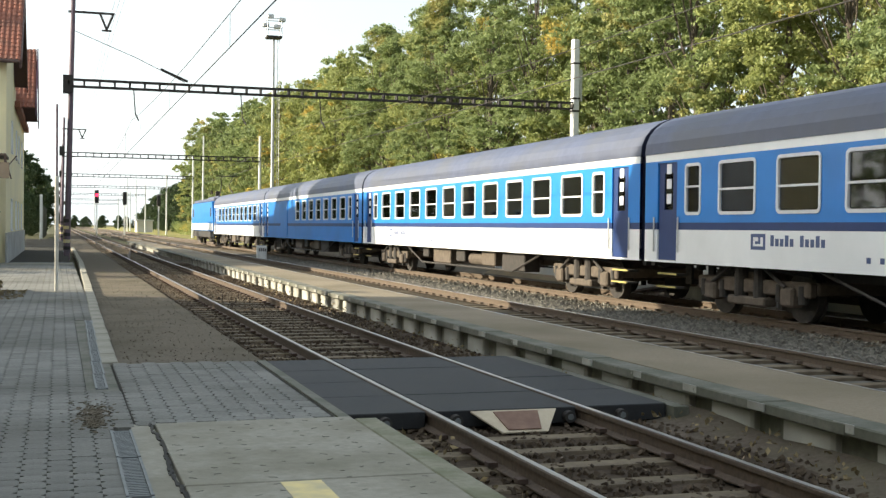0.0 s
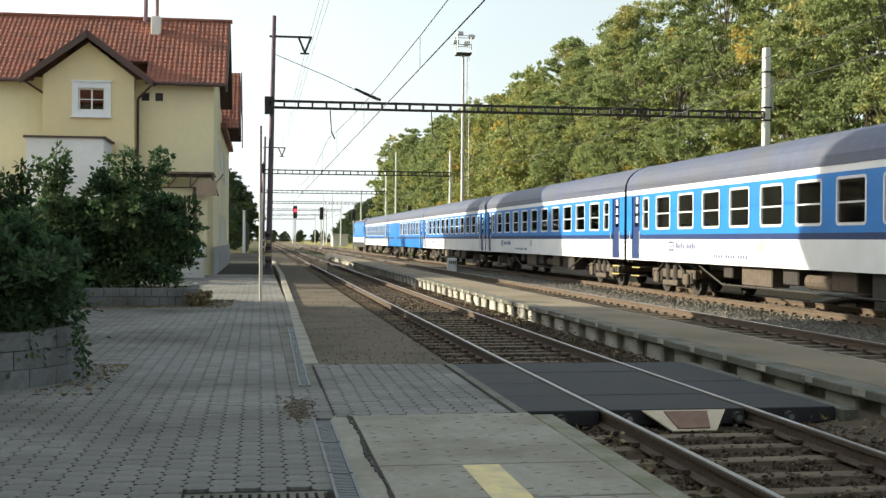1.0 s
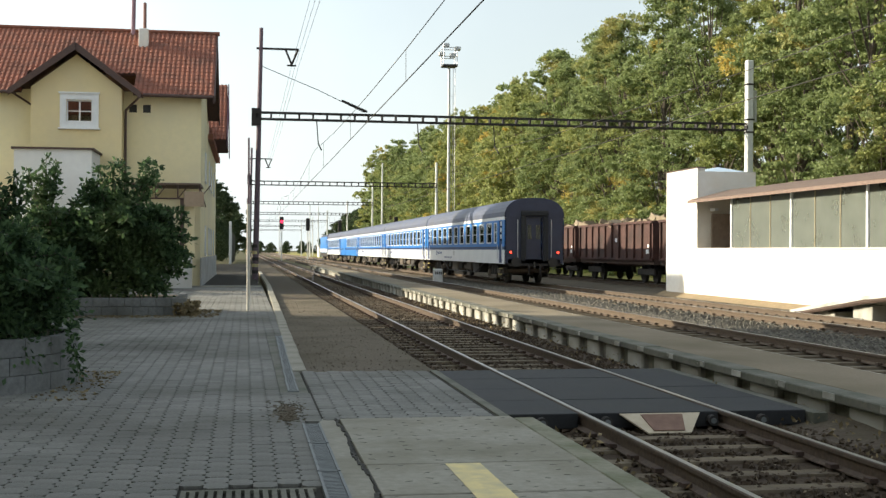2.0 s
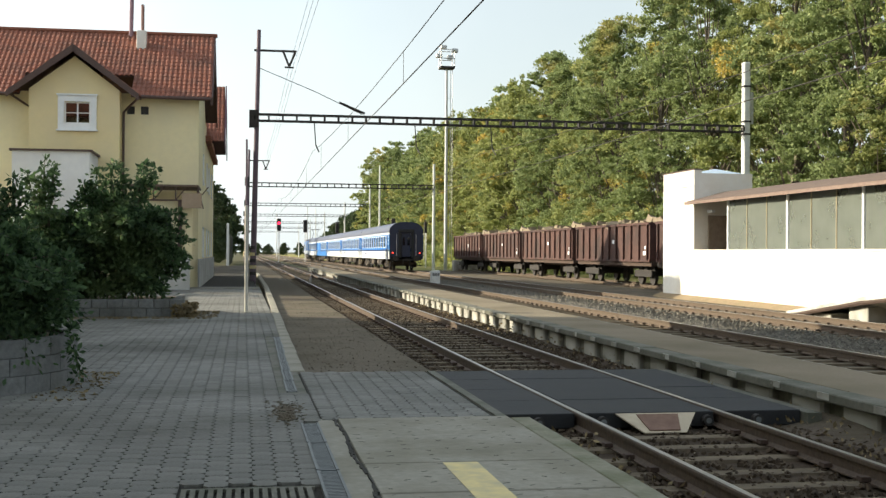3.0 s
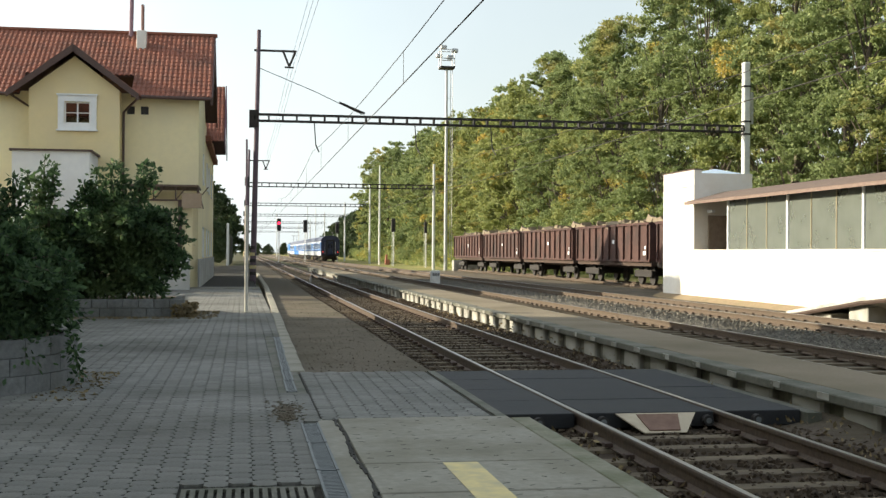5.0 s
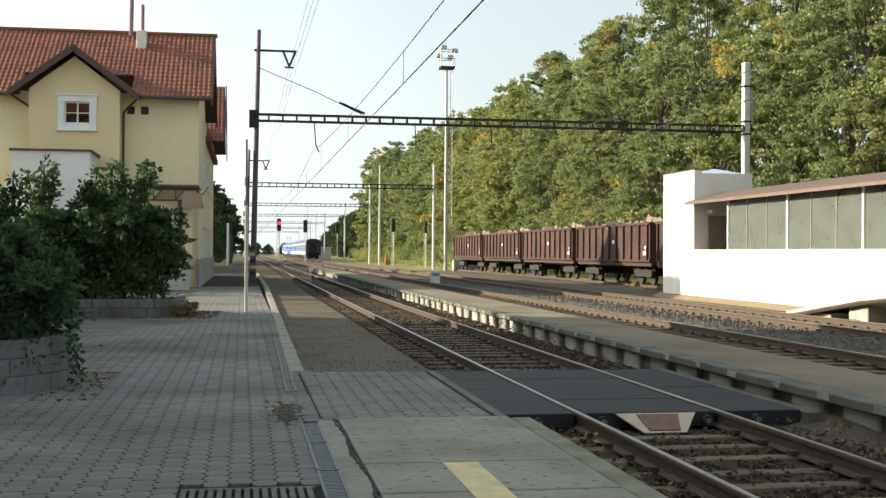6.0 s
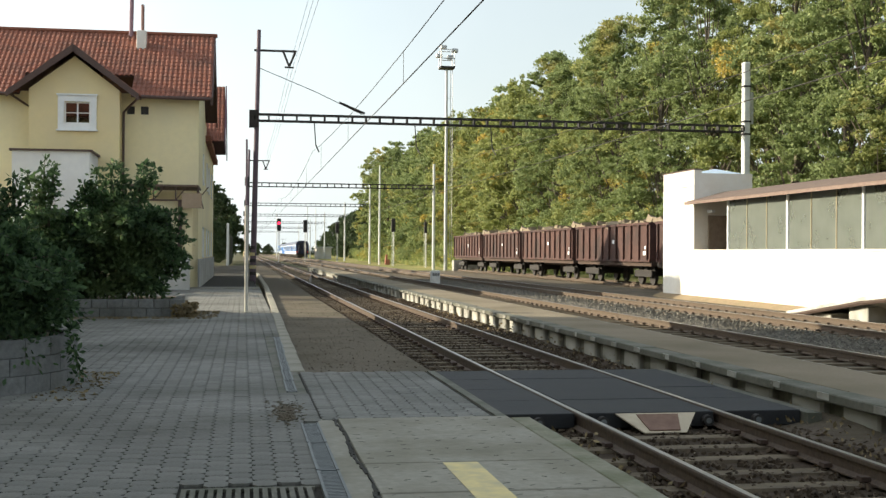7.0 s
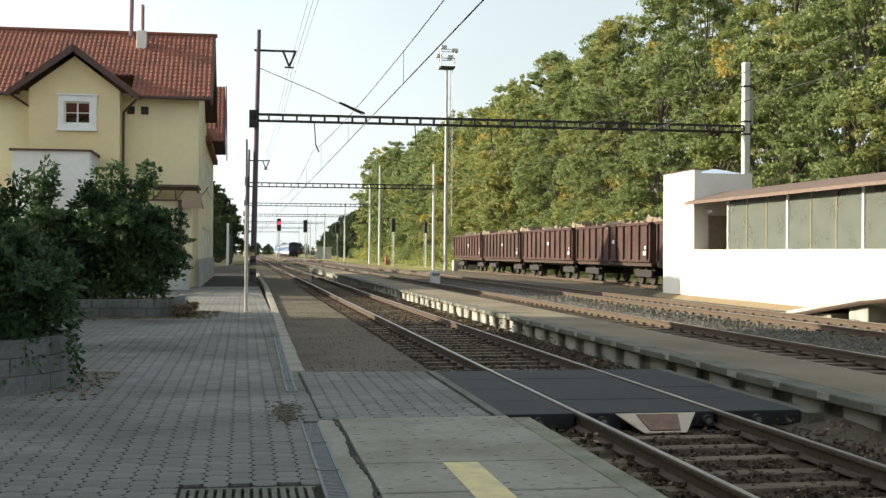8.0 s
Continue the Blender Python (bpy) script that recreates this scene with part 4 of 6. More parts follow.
def rim_arch(half, y, sg):
    """The end panel that fills the roof's curve, slightly proud."""
    bm = bmesh.new()
    a, b = sorted((y + sg * 0.03, y - sg * 0.02))
    prism(bm, roof_outline(half + 0.005, 3.13, 4.015), "y", a, b)
    return bm


def loco():
    c = thing("locomotive", "blue and white electric locomotive with lowered pantograph", "locomotive")
    bm = bmesh.new()
    prism(bm, [(0.3, 1.15), (16.3, 1.15), (16.3, 2.1), (15.7, 3.5), (0.9, 3.5), (0.3, 2.1)], "x", -1.45, 1.45)
    body = part("body", bm, TRAIN_BLUE, c, "bright blue locomotive body")
    part("light_band", boxes((-1.455, 0.4, 1.2, -1.45, 16.2, 1.75), (1.45, 0.4, 1.2, 1.455, 16.2, 1.75)), TRAIN_WHITE, body, "pale lower band")
    part("roof", boxes((-1.3, 1.0, 3.5, 1.3, 15.6, 3.8), (-0.5, 5, 3.8, 0.5, 12, 4.05), bevel=0.08), TRAIN_ROOF, body)
    for y in (1.4, 14.4):
        part("side_window", boxes((-1.46, y, 2.3, -1.452, y + 0.8, 3.0), (1.452, y, 2.3, 1.46, y + 0.8, 3.0)), DARK_ROOM, body)
    part("windscreen", boxes((-1.2, 0.52, 2.45, 1.2, 0.60, 3.2)), DARK_ROOM, body)
    p = part("pantograph", rods(((-0.6, 3, 4.0), (-0.3, 4.2, 4.9), 0.04), ((0.6, 3, 4.0), (0.3, 4.2, 4.9), 0.04), ((-0.3, 4.2, 4.9), (-0.5, 3.0, 5.6), 0.03), ((0.3, 4.2, 4.9), (0.5, 3.0, 5.6), 0.03), ((-0.9, 3.0, 5.62), (0.9, 3.0, 5.62), 0.04)), STEEL_DARK, c, "raised pantograph")
    for y in (3.6, 13.0):
        bogie(c, y)
    for s in (-1, 1):
        for ye, sg in ((0.3, -1), (16.3, 1)):
            part("buffer", rods(((s * 0.875, ye, 1.02), (s * 0.875, ye + sg * 0.3, 1.02), 0.2), n=12), STEEL_DARK, c)
    part("underframe", boxes((-1.3, 0.5, 0.6, 1.3, 16.1, 1.15)), STEEL_DARK, c)
    return c


CAR_E = coach("passenger_coach", "blue and white coach with dark rear end and red tail lamps", "seated", True)
CAR_D = coach("passenger_coach", "blue and white passenger coach with half-drop windows", "seated")
CAR_C = coach("passenger_coach", "blue and white passenger coach with half-drop windows", "seated")
CAR_B = coach("baggage_coach", "all-blue baggage coach with a sliding luggage door", "baggage")
CAR_A = coach("passenger_coach", "blue and white passenger coach behind the locomotive", "seated")
LOCO = loco()
TRAIN = [(CAR_E, 0.0), (CAR_D, 24.5), (CAR_C, 49.0), (CAR_B, 73.5), (CAR_A, 98.0), (LOCO, 122.5)]
# rear end of the train along the track, in metres, by seconds
RUN = [(0.0, -24.76), (0.5, -5.9), (1.0, 13.85), (1.5, 33.8), (2.2, 63.0), (3.0, 98.0), (3.5, 119.8), (4.0, 142.0), (4.5, 163.0), (5.2, 194.5), (6.0, 230.0), (6.5, 252.0), (7.0, 273.5), (7.5, 295.0), (8.0, 316.5)]


def motions():
    for car, ahead in TRAIN:
        walk(car, [(t, pose(A3, y + ahead, 0.10)) for t, y in RUN])

# ---- the yellow house ----


def window_unit(parent, x0, z0, x1, z1, y, surround=0.16):
    """A framed window in a wall that faces -y, with a moulded surround and cross bars."""
    w = part("window", boxes((x0, y - 0.03, z0, x0 + 0.06, y + 0.06, z1), (x1 - 0.06, y - 0.03, z0, x1, y + 0.06, z1), (x0 + 0.06, y - 0.03, z0, x1 - 0.06, y + 0.06, z0 + 0.06), (x0 + 0.06, y - 0.03, z1 - 0.06, x1 - 0.06, y + 0.06, z1),
                             ((x0 + x1) / 2 - 0.03, y - 0.025, z0 + 0.06, (x0 + x1) / 2 + 0.03, y + 0.05, z1 - 0.06), (x0 + 0.06, y - 0.022, (z0 + z1) / 2 - 0.02, x1 - 0.06, y + 0.045, (z0 + z1) / 2 + 0.02)), WINDOW_WHITE, parent, "white-framed four-pane window")
    part("pane", boxes((x0 + 0.06, y + 0.02, z0 + 0.06, x1 - 0.06, y + 0.03, z1 - 0.06)), GLASS, w)
    s = surround
    part("surround", boxes((x0 - s, y - 0.18, z0 - s, x0, y - 0.11, z1 + s), (x1, y - 0.18, z0 - s, x1 + s, y - 0.11, z1 + s), (x0, y - 0.18, z1, x1, y - 0.11, z1 + s), (x0, y - 0.18, z0 - s, x1, y - 0.11, z0), (x0 - s - 0.05, y - 0.24, z1 + s, x1 + s + 0.05, y - 0.11, z1 + s + 0.07)), WINDOW_WHITE, w, "white moulded window surround")
    return w


def tiled_slope(name, parent, a, b, c, d, clip=None):
    """A roof slope of profiled tiles: a-b is the eave, d-c the ridge; rows overlap and are rounded across."""
    a, b, c, d = Vector(a), Vector(b), Vector(c), Vector(d)
    n = (b - a).cross(d - a).normalized()
    if n.z < 0:
        n = -n
    wide, deep = (b - a).length, (d - a).length
    cols, rows = int(wide / 0.21), int(deep / 0.36)
    v, f = [], []
    for j in range(rows):
        for i in range(cols):
            base = len(v)
            for t, lift in ((j / rows, 0.022), ((j + 1.08) / rows, 0.0)):
                t = min(t, 1.0)
                p, q = a.lerp(d, t), b.lerp(c, t)
                for k, h in ((0.0, 0.0), (0.3, 0.045), (0.6, 0.045), (0.8, 0.0), (1.0, 0.0)):
                    pt = p.lerp(q, (i + k) / cols)
                    v.append(pt + n * (0.02 + h + lift))
            for k in range(4):
                f.append((base + k, base + k + 1, base + 6 + k, base + 5 + k))
            # butt end of the tile
            e = len(v)
            for k in range(5):
                v.append(Vector(v[base + k]) - n * 0.03)
            for k in range(4):
                f.append((e + k, e + k + 1, base + k + 1, base + k))
    o = mass(name, [tuple(p) for p in v], f, ROOF_TILE, "red clay roof tiles in rows", "", parent)
    # boarding under the tiles
    bm = bmesh.new()
    q = [bm.verts.new(p) for p in (a, b, c, d)]
    bm.faces.new(q)
    bm.normal_update()
    bmesh.ops.solidify(bm, geom=bm.faces[:], thickness=0.06)
    part("roof_boarding", bm, FASCIA, parent)
    return o


house = thing("station_house", "two-storey pale yellow house with red tiled gable roof", "house")
YF = 55.0
# main facade with two small vents, right part
bm = wall_grid([-16.0, -1.98], [-0.1, 8.6], [(-5.12, 7.68, -4.78, 8.04), (-4.52, 7.68, -4.18, 8.04)], YF, YF + 0.4)
front = part("wall", bm, CREAM_WALL, house, "cream rendered front wall")
part("vent", boxes((-5.12, YF + 0.1, 7.68, -4.78, YF + 0.15, 8.04), (-4.52, YF + 0.1, 7.68, -4.18, YF + 0.15, 8.04)), DARK_ROOM, front, "small dark square vents")
# projecting gabled bay
YB = 54.15
bay = bmesh.new()
prism(bay, [(-9.15, -0.1), (-5.35, -0.1), (-5.35, 8.6), (-7.25, 10.05), (-9.15, 8.6)], "y", YB, YB + 0.85)
holes = boxes((-7.68, YB - 0.5, 7.12, -6.58, YB + 0.45, 8.08))
bayo = part("bay_wall", bay, YELLOW_WALL, house, "yellow rendered gable bay")
cut = part("cutter", holes, YELLOW_WALL)
bmod = bayo.modifiers.new("opening", "BOOLEAN")
bmod.object, bmod.operation = cut, "DIFFERENCE"
dg = bpy.context.evaluated_depsgraph_get()
me = bpy.data.meshes.new_from_object(bayo.evaluated_get(dg))
bayo.modifiers.clear()
bayo.data = me
bpy.data.objects.remove(cut)
window_unit(bayo, -7.68, 7.12, -6.58, 8.08, YB + 0.12, 0.26)
part("room_back", boxes((-7.67, YB + 0.40, 7.13, -6.59, YB + 0.44, 8.07)), DARK_ROOM, bayo)
part("sill", boxes((-8.0, YB - 0.14, 6.80, -6.26, YB, 6.857)), WINDOW_WHITE, bayo, "white window sill")
# gable roof over the bay: dark bargeboards, tiles
for s in (-1, 1):
    xe = -7.25 + s * 2.75
    tiled_slope("roof_tiles", house, (xe, YB - 0.5, 8.36), (xe, YF + 0.6, 8.36), (-7.25, YF + 3.0, 10.42), (-7.25, YB - 0.5, 10.42))
    bm = bmesh.new()
    q = [bm.verts.new(c) for c in ((xe, YB - 0.53, 8.14), (xe, YB - 0.53, 8.43), (-7.25, YB - 0.53, 10.50), (-7.25, YB - 0.53, 10.16))]
    bm.faces.new(q)
    bm.normal_update()
    bmesh.ops.solidify(bm, geom=bm.faces[:], thickness=0.07)
    part("bargeboard", bm, FASCIA, house, "dark brown timber bargeboard")
# main roof, ridge along x
tiled_slope("roof_tiles", house, (-16.5, YF - 0.55, 8.42), (-9.6, YF - 0.55, 8.42), (-9.6, 59.5, 12.0), (-16.5, 59.5, 12.0))
tiled_slope("roof_tiles", house, (-9.6, 55.96, 9.5), (-4.9, 55.96, 9.5), (-4.9, 59.5, 12.0), (-9.6, 59.5, 12.0))
tiled_slope("roof_tiles", house, (-4.9, YF - 0.55, 8.42), (-1.42, YF - 0.55, 8.42), (-1.42, 59.5, 12.0), (-4.9, 59.5, 12.0))
tiled_slope("roof_tiles", house, (-1.42, 64.6, 8.42), (-16.5, 64.6, 8.42), (-16.5, 59.5, 12.0), (-1.42, 59.5, 12.0))
part("ridge_tiles", rods(*[((-16.5 + i * 0.4, 59.5, 12.06), (-16.5 + i * 0.4 + 0.42, 59.5, 12.08), 0.12, 0.10) for i in range(38)]), ROOF_TILE, house)
part("eave_gutter", rods(((-4.6, YF - 0.62, 8.40), (-1.45, YF - 0.62, 8.36), 0.075)), FASCIA, house, "brown half-round gutter")
part("eave_gutter", rods(((-16.4, YF - 0.62, 8.40), (-9.9, YF - 0.62, 8.38), 0.075)), FASCIA, house, "brown half-round gutter")
part("verge_board", boxes((-1.46, YF - 0.55, 8.10, -1.40, YF - 0.5, 8.4)), FASCIA, house)
bm = bmesh.new()
q = [bm.verts.new(c) for c in ((-1.41, YF - 0.55, 8.12), (-1.41, YF - 0.55, 8.46), (-1.41, 59.5, 12.06), (-1.41, 64.6, 8.46), (-1.41, 64.6, 8.12), (-1.41, 59.5, 11.68))]
bm.faces.new(q)
bm.normal_update()
bmesh.ops.solidify(bm, geom=bm.faces[:], thickness=0.05)
part("verge_board", bm, FASCIA, house, "dark brown verge board")
# side wall towards the platform, with windows
bm = bmesh.new()
prism(bm, [(YF + 0.4, -0.1), (82, -0.1), (82, 7.4), (64.2, 8.5), (59.5, 11.6), (YF + 0.4, 8.6)], "x", -2.38, -1.98)
side = part("side_wall", bm, CREAM_WALL, house, "cream rendered side wall in shade")
for y in (60.5, 66.5, 70.5, 76.0):
    for z in (1.3, 4.9):
        w = part("side_window", boxes((-1.99, y, z, -1.93, y + 0.09, z + 1.5), (-1.99, y + 1.0, z, -1.93, y + 1.09, z + 1.5), (-1.99, y, z + 1.41, -1.93, y + 1.09, z + 1.5), (-1.99, y, z, -1.90, y + 1.09, z + 0.08)), WINDOW_WHITE, house)
        part("pane", boxes((-1.978, y + 0.09, z + 0.08, -1.968, y + 1.0, z + 1.41)), GLASS, w)
part("plinth", boxes((-1.98, YF - 0.2, -0.1, -1.90, 82, 1.25)), GREY_PLINTH, house, "grey rendered plinth")
part("rear_wall", boxes((-16, 81.6, -0.1, -2.4, 82, 7.4)), CREAM_WALL, house)
part("left_wall", boxes((-16, YF + 0.4, -0.1, -15.6, 81.6, 8.0)), CREAM_WALL, house)
# cross gable over the side wall
tiled_slope("roof_tiles", house, (-5.5, 65.8, 7.5), (-1.05, 65.8, 7.5), (-1.05, 70.0, 11.0), (-5.5, 70.0, 11.0))
tiled_slope("roof_tiles", house, (-1.05, 74.2, 7.5), (-5.5, 74.2, 7.5), (-5.5, 70.0, 11.0), (-1.05, 70.0, 11.0))
bm = bmesh.new()
q = [bm.verts.new(c) for c in ((-1.02, 65.8, 7.1), (-1.02, 65.8, 7.6), (-1.02, 70, 11.08), (-1.02, 74.2, 7.6), (-1.02, 74.2, 7.1), (-1.02, 70, 10.6))]
bm.faces.new(q)
bm.normal_update()
bmesh.ops.solidify(bm, geom=bm.faces[:], thickness=0.06)
part("bargeboard", bm, mat("plum_bargeboard", (0.07, 0.03, 0.055), (0.11, 0.05, 0.08), 5, 0.6), house, "plum-dark timber bargeboard")
part("rear_roof", boxes((-16, 64.6, 7.4, -1.7, 82.3, 7.7)), ROOF_TILE, house)
# rain pipes
part("downpipe", rods(((-9.95, YF - 0.6, 8.35), (-9.25, YB + 0.9, 7.9), 0.05), ((-9.25, YB + 0.9, 7.9), (-9.22, YB + 0.9, 0), 0.05)), FASCIA, house, "brown downpipe")
part("downpipe", rods(((-4.6, YF - 0.6, 8.32), (-5.25, YF - 0.12, 7.75), 0.05), ((-5.25, YF - 0.12, 7.75), (-5.25, YF - 0.12, 0), 0.055)), FASCIA, house, "brown downpipe")
# chimney and mast on the roof
ch = part("chimney", boxes((-5.0, 58.2, 10.9, -4.56, 58.7, 12.0), bevel=0.02), WHITE_PAINT, house, "white rendered chimney")
part("flue", rods(((-4.74, 58.45, 11.95), (-4.74, 58.45, 13.25), 0.08)), mat("rusty_flue", (0.22, 0.12, 0.10), (0.3, 0.17, 0.14), 6, 0.7), ch, "rusty flue pipe")
part("roof_mast", rods(((-5.35, 59.3, 11.8), (-5.3, 59.3, 15.2), 0.10)), mat("mauve_post", (0.20, 0.12, 0.15), (0.27, 0.17, 0.2), 6, 0.7), house, "tall rusty post on the roof")
# flat-roofed pale annexe in front of the bay
annex = thing("annexe", "pale grey flat-topped annexe wall before the house", "annexe")
part("wall", boxes((-9.3, 51.2, -0.1, -6.25, 54.4, 5.68)), mat("pale_grey_render", (0.70, 0.70, 0.71), (0.76, 0.76, 0.76), 4, 0.9, 0.1, grime=(0.62, 0.61, 0.60)), annex)
part("coping", boxes((-9.4, 51.1, 5.68, -6.15, 54.43, 5.76)), FASCIA, annex, "thin brown coping")
# entrance canopy on posts
can = thing("entrance_canopy", "brown steel entrance canopy with a beige side panel", "canopy")
part("roof", boxes((-4.7, 51.6, 4.32, -1.86, 54.9, 4.40)), ROOF_FELT, can)
part("bottom_chord", rods(((-4.65, 51.7, 3.75), (-1.9, 51.7, 3.75), 0.035), n=6), FASCIA, can)
for i in range(4):
    part("strut", rods(((-4.6 + i * 0.9, 51.7, 3.75), (-4.6 + i * 0.9, 51.7, 4.32), 0.03), n=6), FASCIA, can)
    part("brace", rods(((-4.6 + i * 0.9, 51.7, 3.75), (-4.15 + i * 0.9, 51.7, 4.32), 0.025), n=6), FASCIA, can)
part("bracket", rods(((-1.9, 51.7, 4.3), (-1.65, 51.7, 3.4), 0.03), n=6), FASCIA, can)
part("side_panel", boxes((-2.55, 51.62, 3.42, -1.72, 51.66, 4.05)), mat("beige_panel", (0.27, 0.20, 0.14), (0.33, 0.25, 0.18), 4, 0.8), can, "beige board panel")
for x in (-2.62, -4.4):
    part("post", boxes((x - 0.08, 51.72, -0.05, x + 0.08, 51.88, 3.75)), FASCIA, can, "brown steel post")
porch = thing("porch_wall", "low grey rendered porch wall under the canopy", "wall", kind="structure")
part("plinth", boxes((-4.7, 51.5, -0.1, -2.2, 52.0, 1.45)), PORCH_WHITE, porch, "pale rendered low wall")
part("corner_pillar", boxes((-2.45, 52.0, 1.45, -2.12, 52.18, 3.9)), CREAM_WALL, porch)
part("wall", boxes((-4.7, 52.2, 1.45, -2.25, 52.4, 3.7)), CREAM_WALL, porch, "cream rendered porch wall")
part("door_opening", boxes((-3.75, 52.17, 1.45, -3.0, 52.2, 3.3)), DARK_ROOM, porch, "dark glazed porch opening")

# fence wall, post and far side structures
fence = thing("fence_wall", "grey concrete panel fence along the platform", "fence", kind="structure")
for i in range(14):
    part("panel", boxes((-1.75, 150 + i * 3, -0.1, -1.65, 152.9 + i * 3, 3.7)), CONC_BLOCK, fence)
    part("post", boxes((-1.8, 152.9 + i * 3, -0.1, -1.6, 153 + i * 3, 3.8)), CONC_DARK, fence)

wp = thing("gate_post", "tall pale concrete gate post by the fence", "post")
part("shaft", boxes((-1.95, 147, -0.1, -1.65, 147.3, 5.0), bevel=0.02), WHITE_POLE, wp)

# ---- white shelter on the far side ----
shed = thing("white_shelter", "white-walled platform shelter with a long glazed band", "shelter")
XW = 17.0
part("parapet_wall", boxes((XW, 2, -0.3, XW + 0.25, 43.8, 1.74)), WHITE_PAINT, shed, "white painted lower wall")
part("sill", boxes((XW - 0.04, 2, 1.74, XW + 0.29, 43.8, 1.79)), WHITE_PAINT, shed)
for c in ((XW, 43.8, -0.3, XW + 0.3, 47.2, 4.85), (XW + 0.3, 43.8, -0.3, 19.35, 44.05, 4.72), (XW + 0.3, 46.95, -0.3, 19.35, 47.2, 4.72), (19.1, 44.05, -0.3, 19.35, 46.95, 4.72)):
    part("tower_wall", boxes(c), WHITE_PAINT, shed, "white tower wall")
bm = bmesh.new()
q = [bm.verts.new(c) for c in ((XW + 0.3, 44.05, 4.70), (19.1, 44.05, 4.74), (19.1, 46.9, 5.12), (XW + 0.3, 46.9, 4.78))]
bm.faces.new(q)
bm.normal_update()
bmesh.ops.solidify(bm, geom=bm.faces[:], thickness=0.04)
part("tower_roof", bm, BLUE_ROOF, shed, "pale blue sheet roof")
part("tower_coping", boxes((XW - 0.03, 43.77, 4.85, XW + 0.33, 47.23, 4.89)), FASCIA, shed)
bm = bmesh.new()
prism(bm, [(XW - 0.28, 3.54), (XW - 0.28, 3.62), (18.2, 4.02), (20.2, 3.80), (20.2, 3.70), (18.2, 3.9)], "y", 2, 43.95)
part("roof", bm, ROOF_FELT, shed, "brown felt roof")
part("eave_board", boxes((XW - 0.33, 2, 3.50, XW - 0.28, 43.97, 3.60)), mat("brown_eave", (0.15, 0.10, 0.08), (0.21, 0.15, 0.12), 6, 0.8), shed, "weathered eave board")
ys = [40.7 - i * 4.75 for i in range(9)]
for i, y in enumerate(ys):
    part("post", boxes((XW + 0.05, y - 0.05, 1.79, XW + 0.17, y + 0.05, 3.62)), WINDOW_WHITE, shed, "white steel post")
    if y > 4:
        for k in range(3):
            a, b = y - 4.75 * (k + 1) / 3, y - 4.75 * k / 3
            part("glass_panel", boxes((XW + 0.10, a + 0.03, 1.80, XW + 0.112, b - 0.03, 3.60)), GLASS_SHED, shed)
            part("mullion", boxes((XW + 0.08, a - 0.025, 1.79, XW + 0.14, a + 0.03, 3.62)), mat("tan_mullion", (0.22, 0.19, 0.12), (0.28, 0.24, 0.16), 5, 0.7) if i + k == 0 else bpy.data.materials["tan_mullion"], shed)
part("back_wall", boxes((19.9, 2, -0.3, 20.1, 40.7, 3.7)), mat("dim_olive_wall", (0.36, 0.37, 0.30), (0.42, 0.43, 0.36), 2, 0.9), shed, "dull olive back wall")
part("end_wall", boxes((XW + 0.6, 40.6, 1.0, 19.9, 40.75, 3.6)), mat("brown_boards", (0.22, 0.16, 0.11), (0.29, 0.22, 0.16), 5, 0.8), shed, "brown boarded partition")
part("entrance_door", boxes((XW + 0.55, 43.68, 1.2, 18.9, 43.78, 3.1)), bpy.data.materials["brown_boards"], shed, "brown door")
part("lamp", boxes((XW + 0.5, 43.3, 3.2, XW + 0.65, 43.75, 3.3)), WINDOW_WHITE, shed, "white lamp arm")
bank = bmesh.new()
prism(bank, [(16.55, -0.16), (XW + 0.1, -0.16), (XW + 0.1, 0.07), (16.9, 0.0), (16.7, -0.09)], "y", 33.5, 47.5)
tagged(part("soil_bank", bank, WARM_SAND), "dry sandy soil banked against the white wall", "ground", "", "structure")
# concrete ramp before the shelter
ramp = thing("concrete_ramp", "sunlit concrete ramp slab with a dark rusty edge", "ramp", kind="structure")
bm = bmesh.new()
q = [bm.verts.new(c) for c in ((15.75, 33.3, -0.14), (16.98, 33.3, -0.14), (16.98, 12, 1.0), (15.9, 12, 1.0), (15.9, 24.5, 0.9), (15.8, 29, 0.44))]
bm.faces.new(q)
bm.normal_update()
bmesh.ops.solidify(bm, geom=bm.faces[:], thickness=0.10)
part("ramp_slab", bm, CONC_BLOCK, ramp)
bm = bmesh.new()
for a, b in (((15.74, 33.3, -0.2), (15.79, 29, 0.37)), ((15.79, 29, 0.37), (15.89, 24.5, 0.83))):
    rod(bm, a, b, 0.06, n=6)
part("edge_beam", bm, RUST_DARK, ramp, "dark rusty steel edge beam")
for y, z in ((31.4, 0.0), (29.4, 0.28), (27.4, 0.48), (25.4, 0.68)):
    part("support_block", boxes((15.95, y - 0.5, -0.22, 16.9, y + 0.5, z), bevel=0.02), CONC_BLOCK, ramp)

# ---- freight wagons on the siding ----


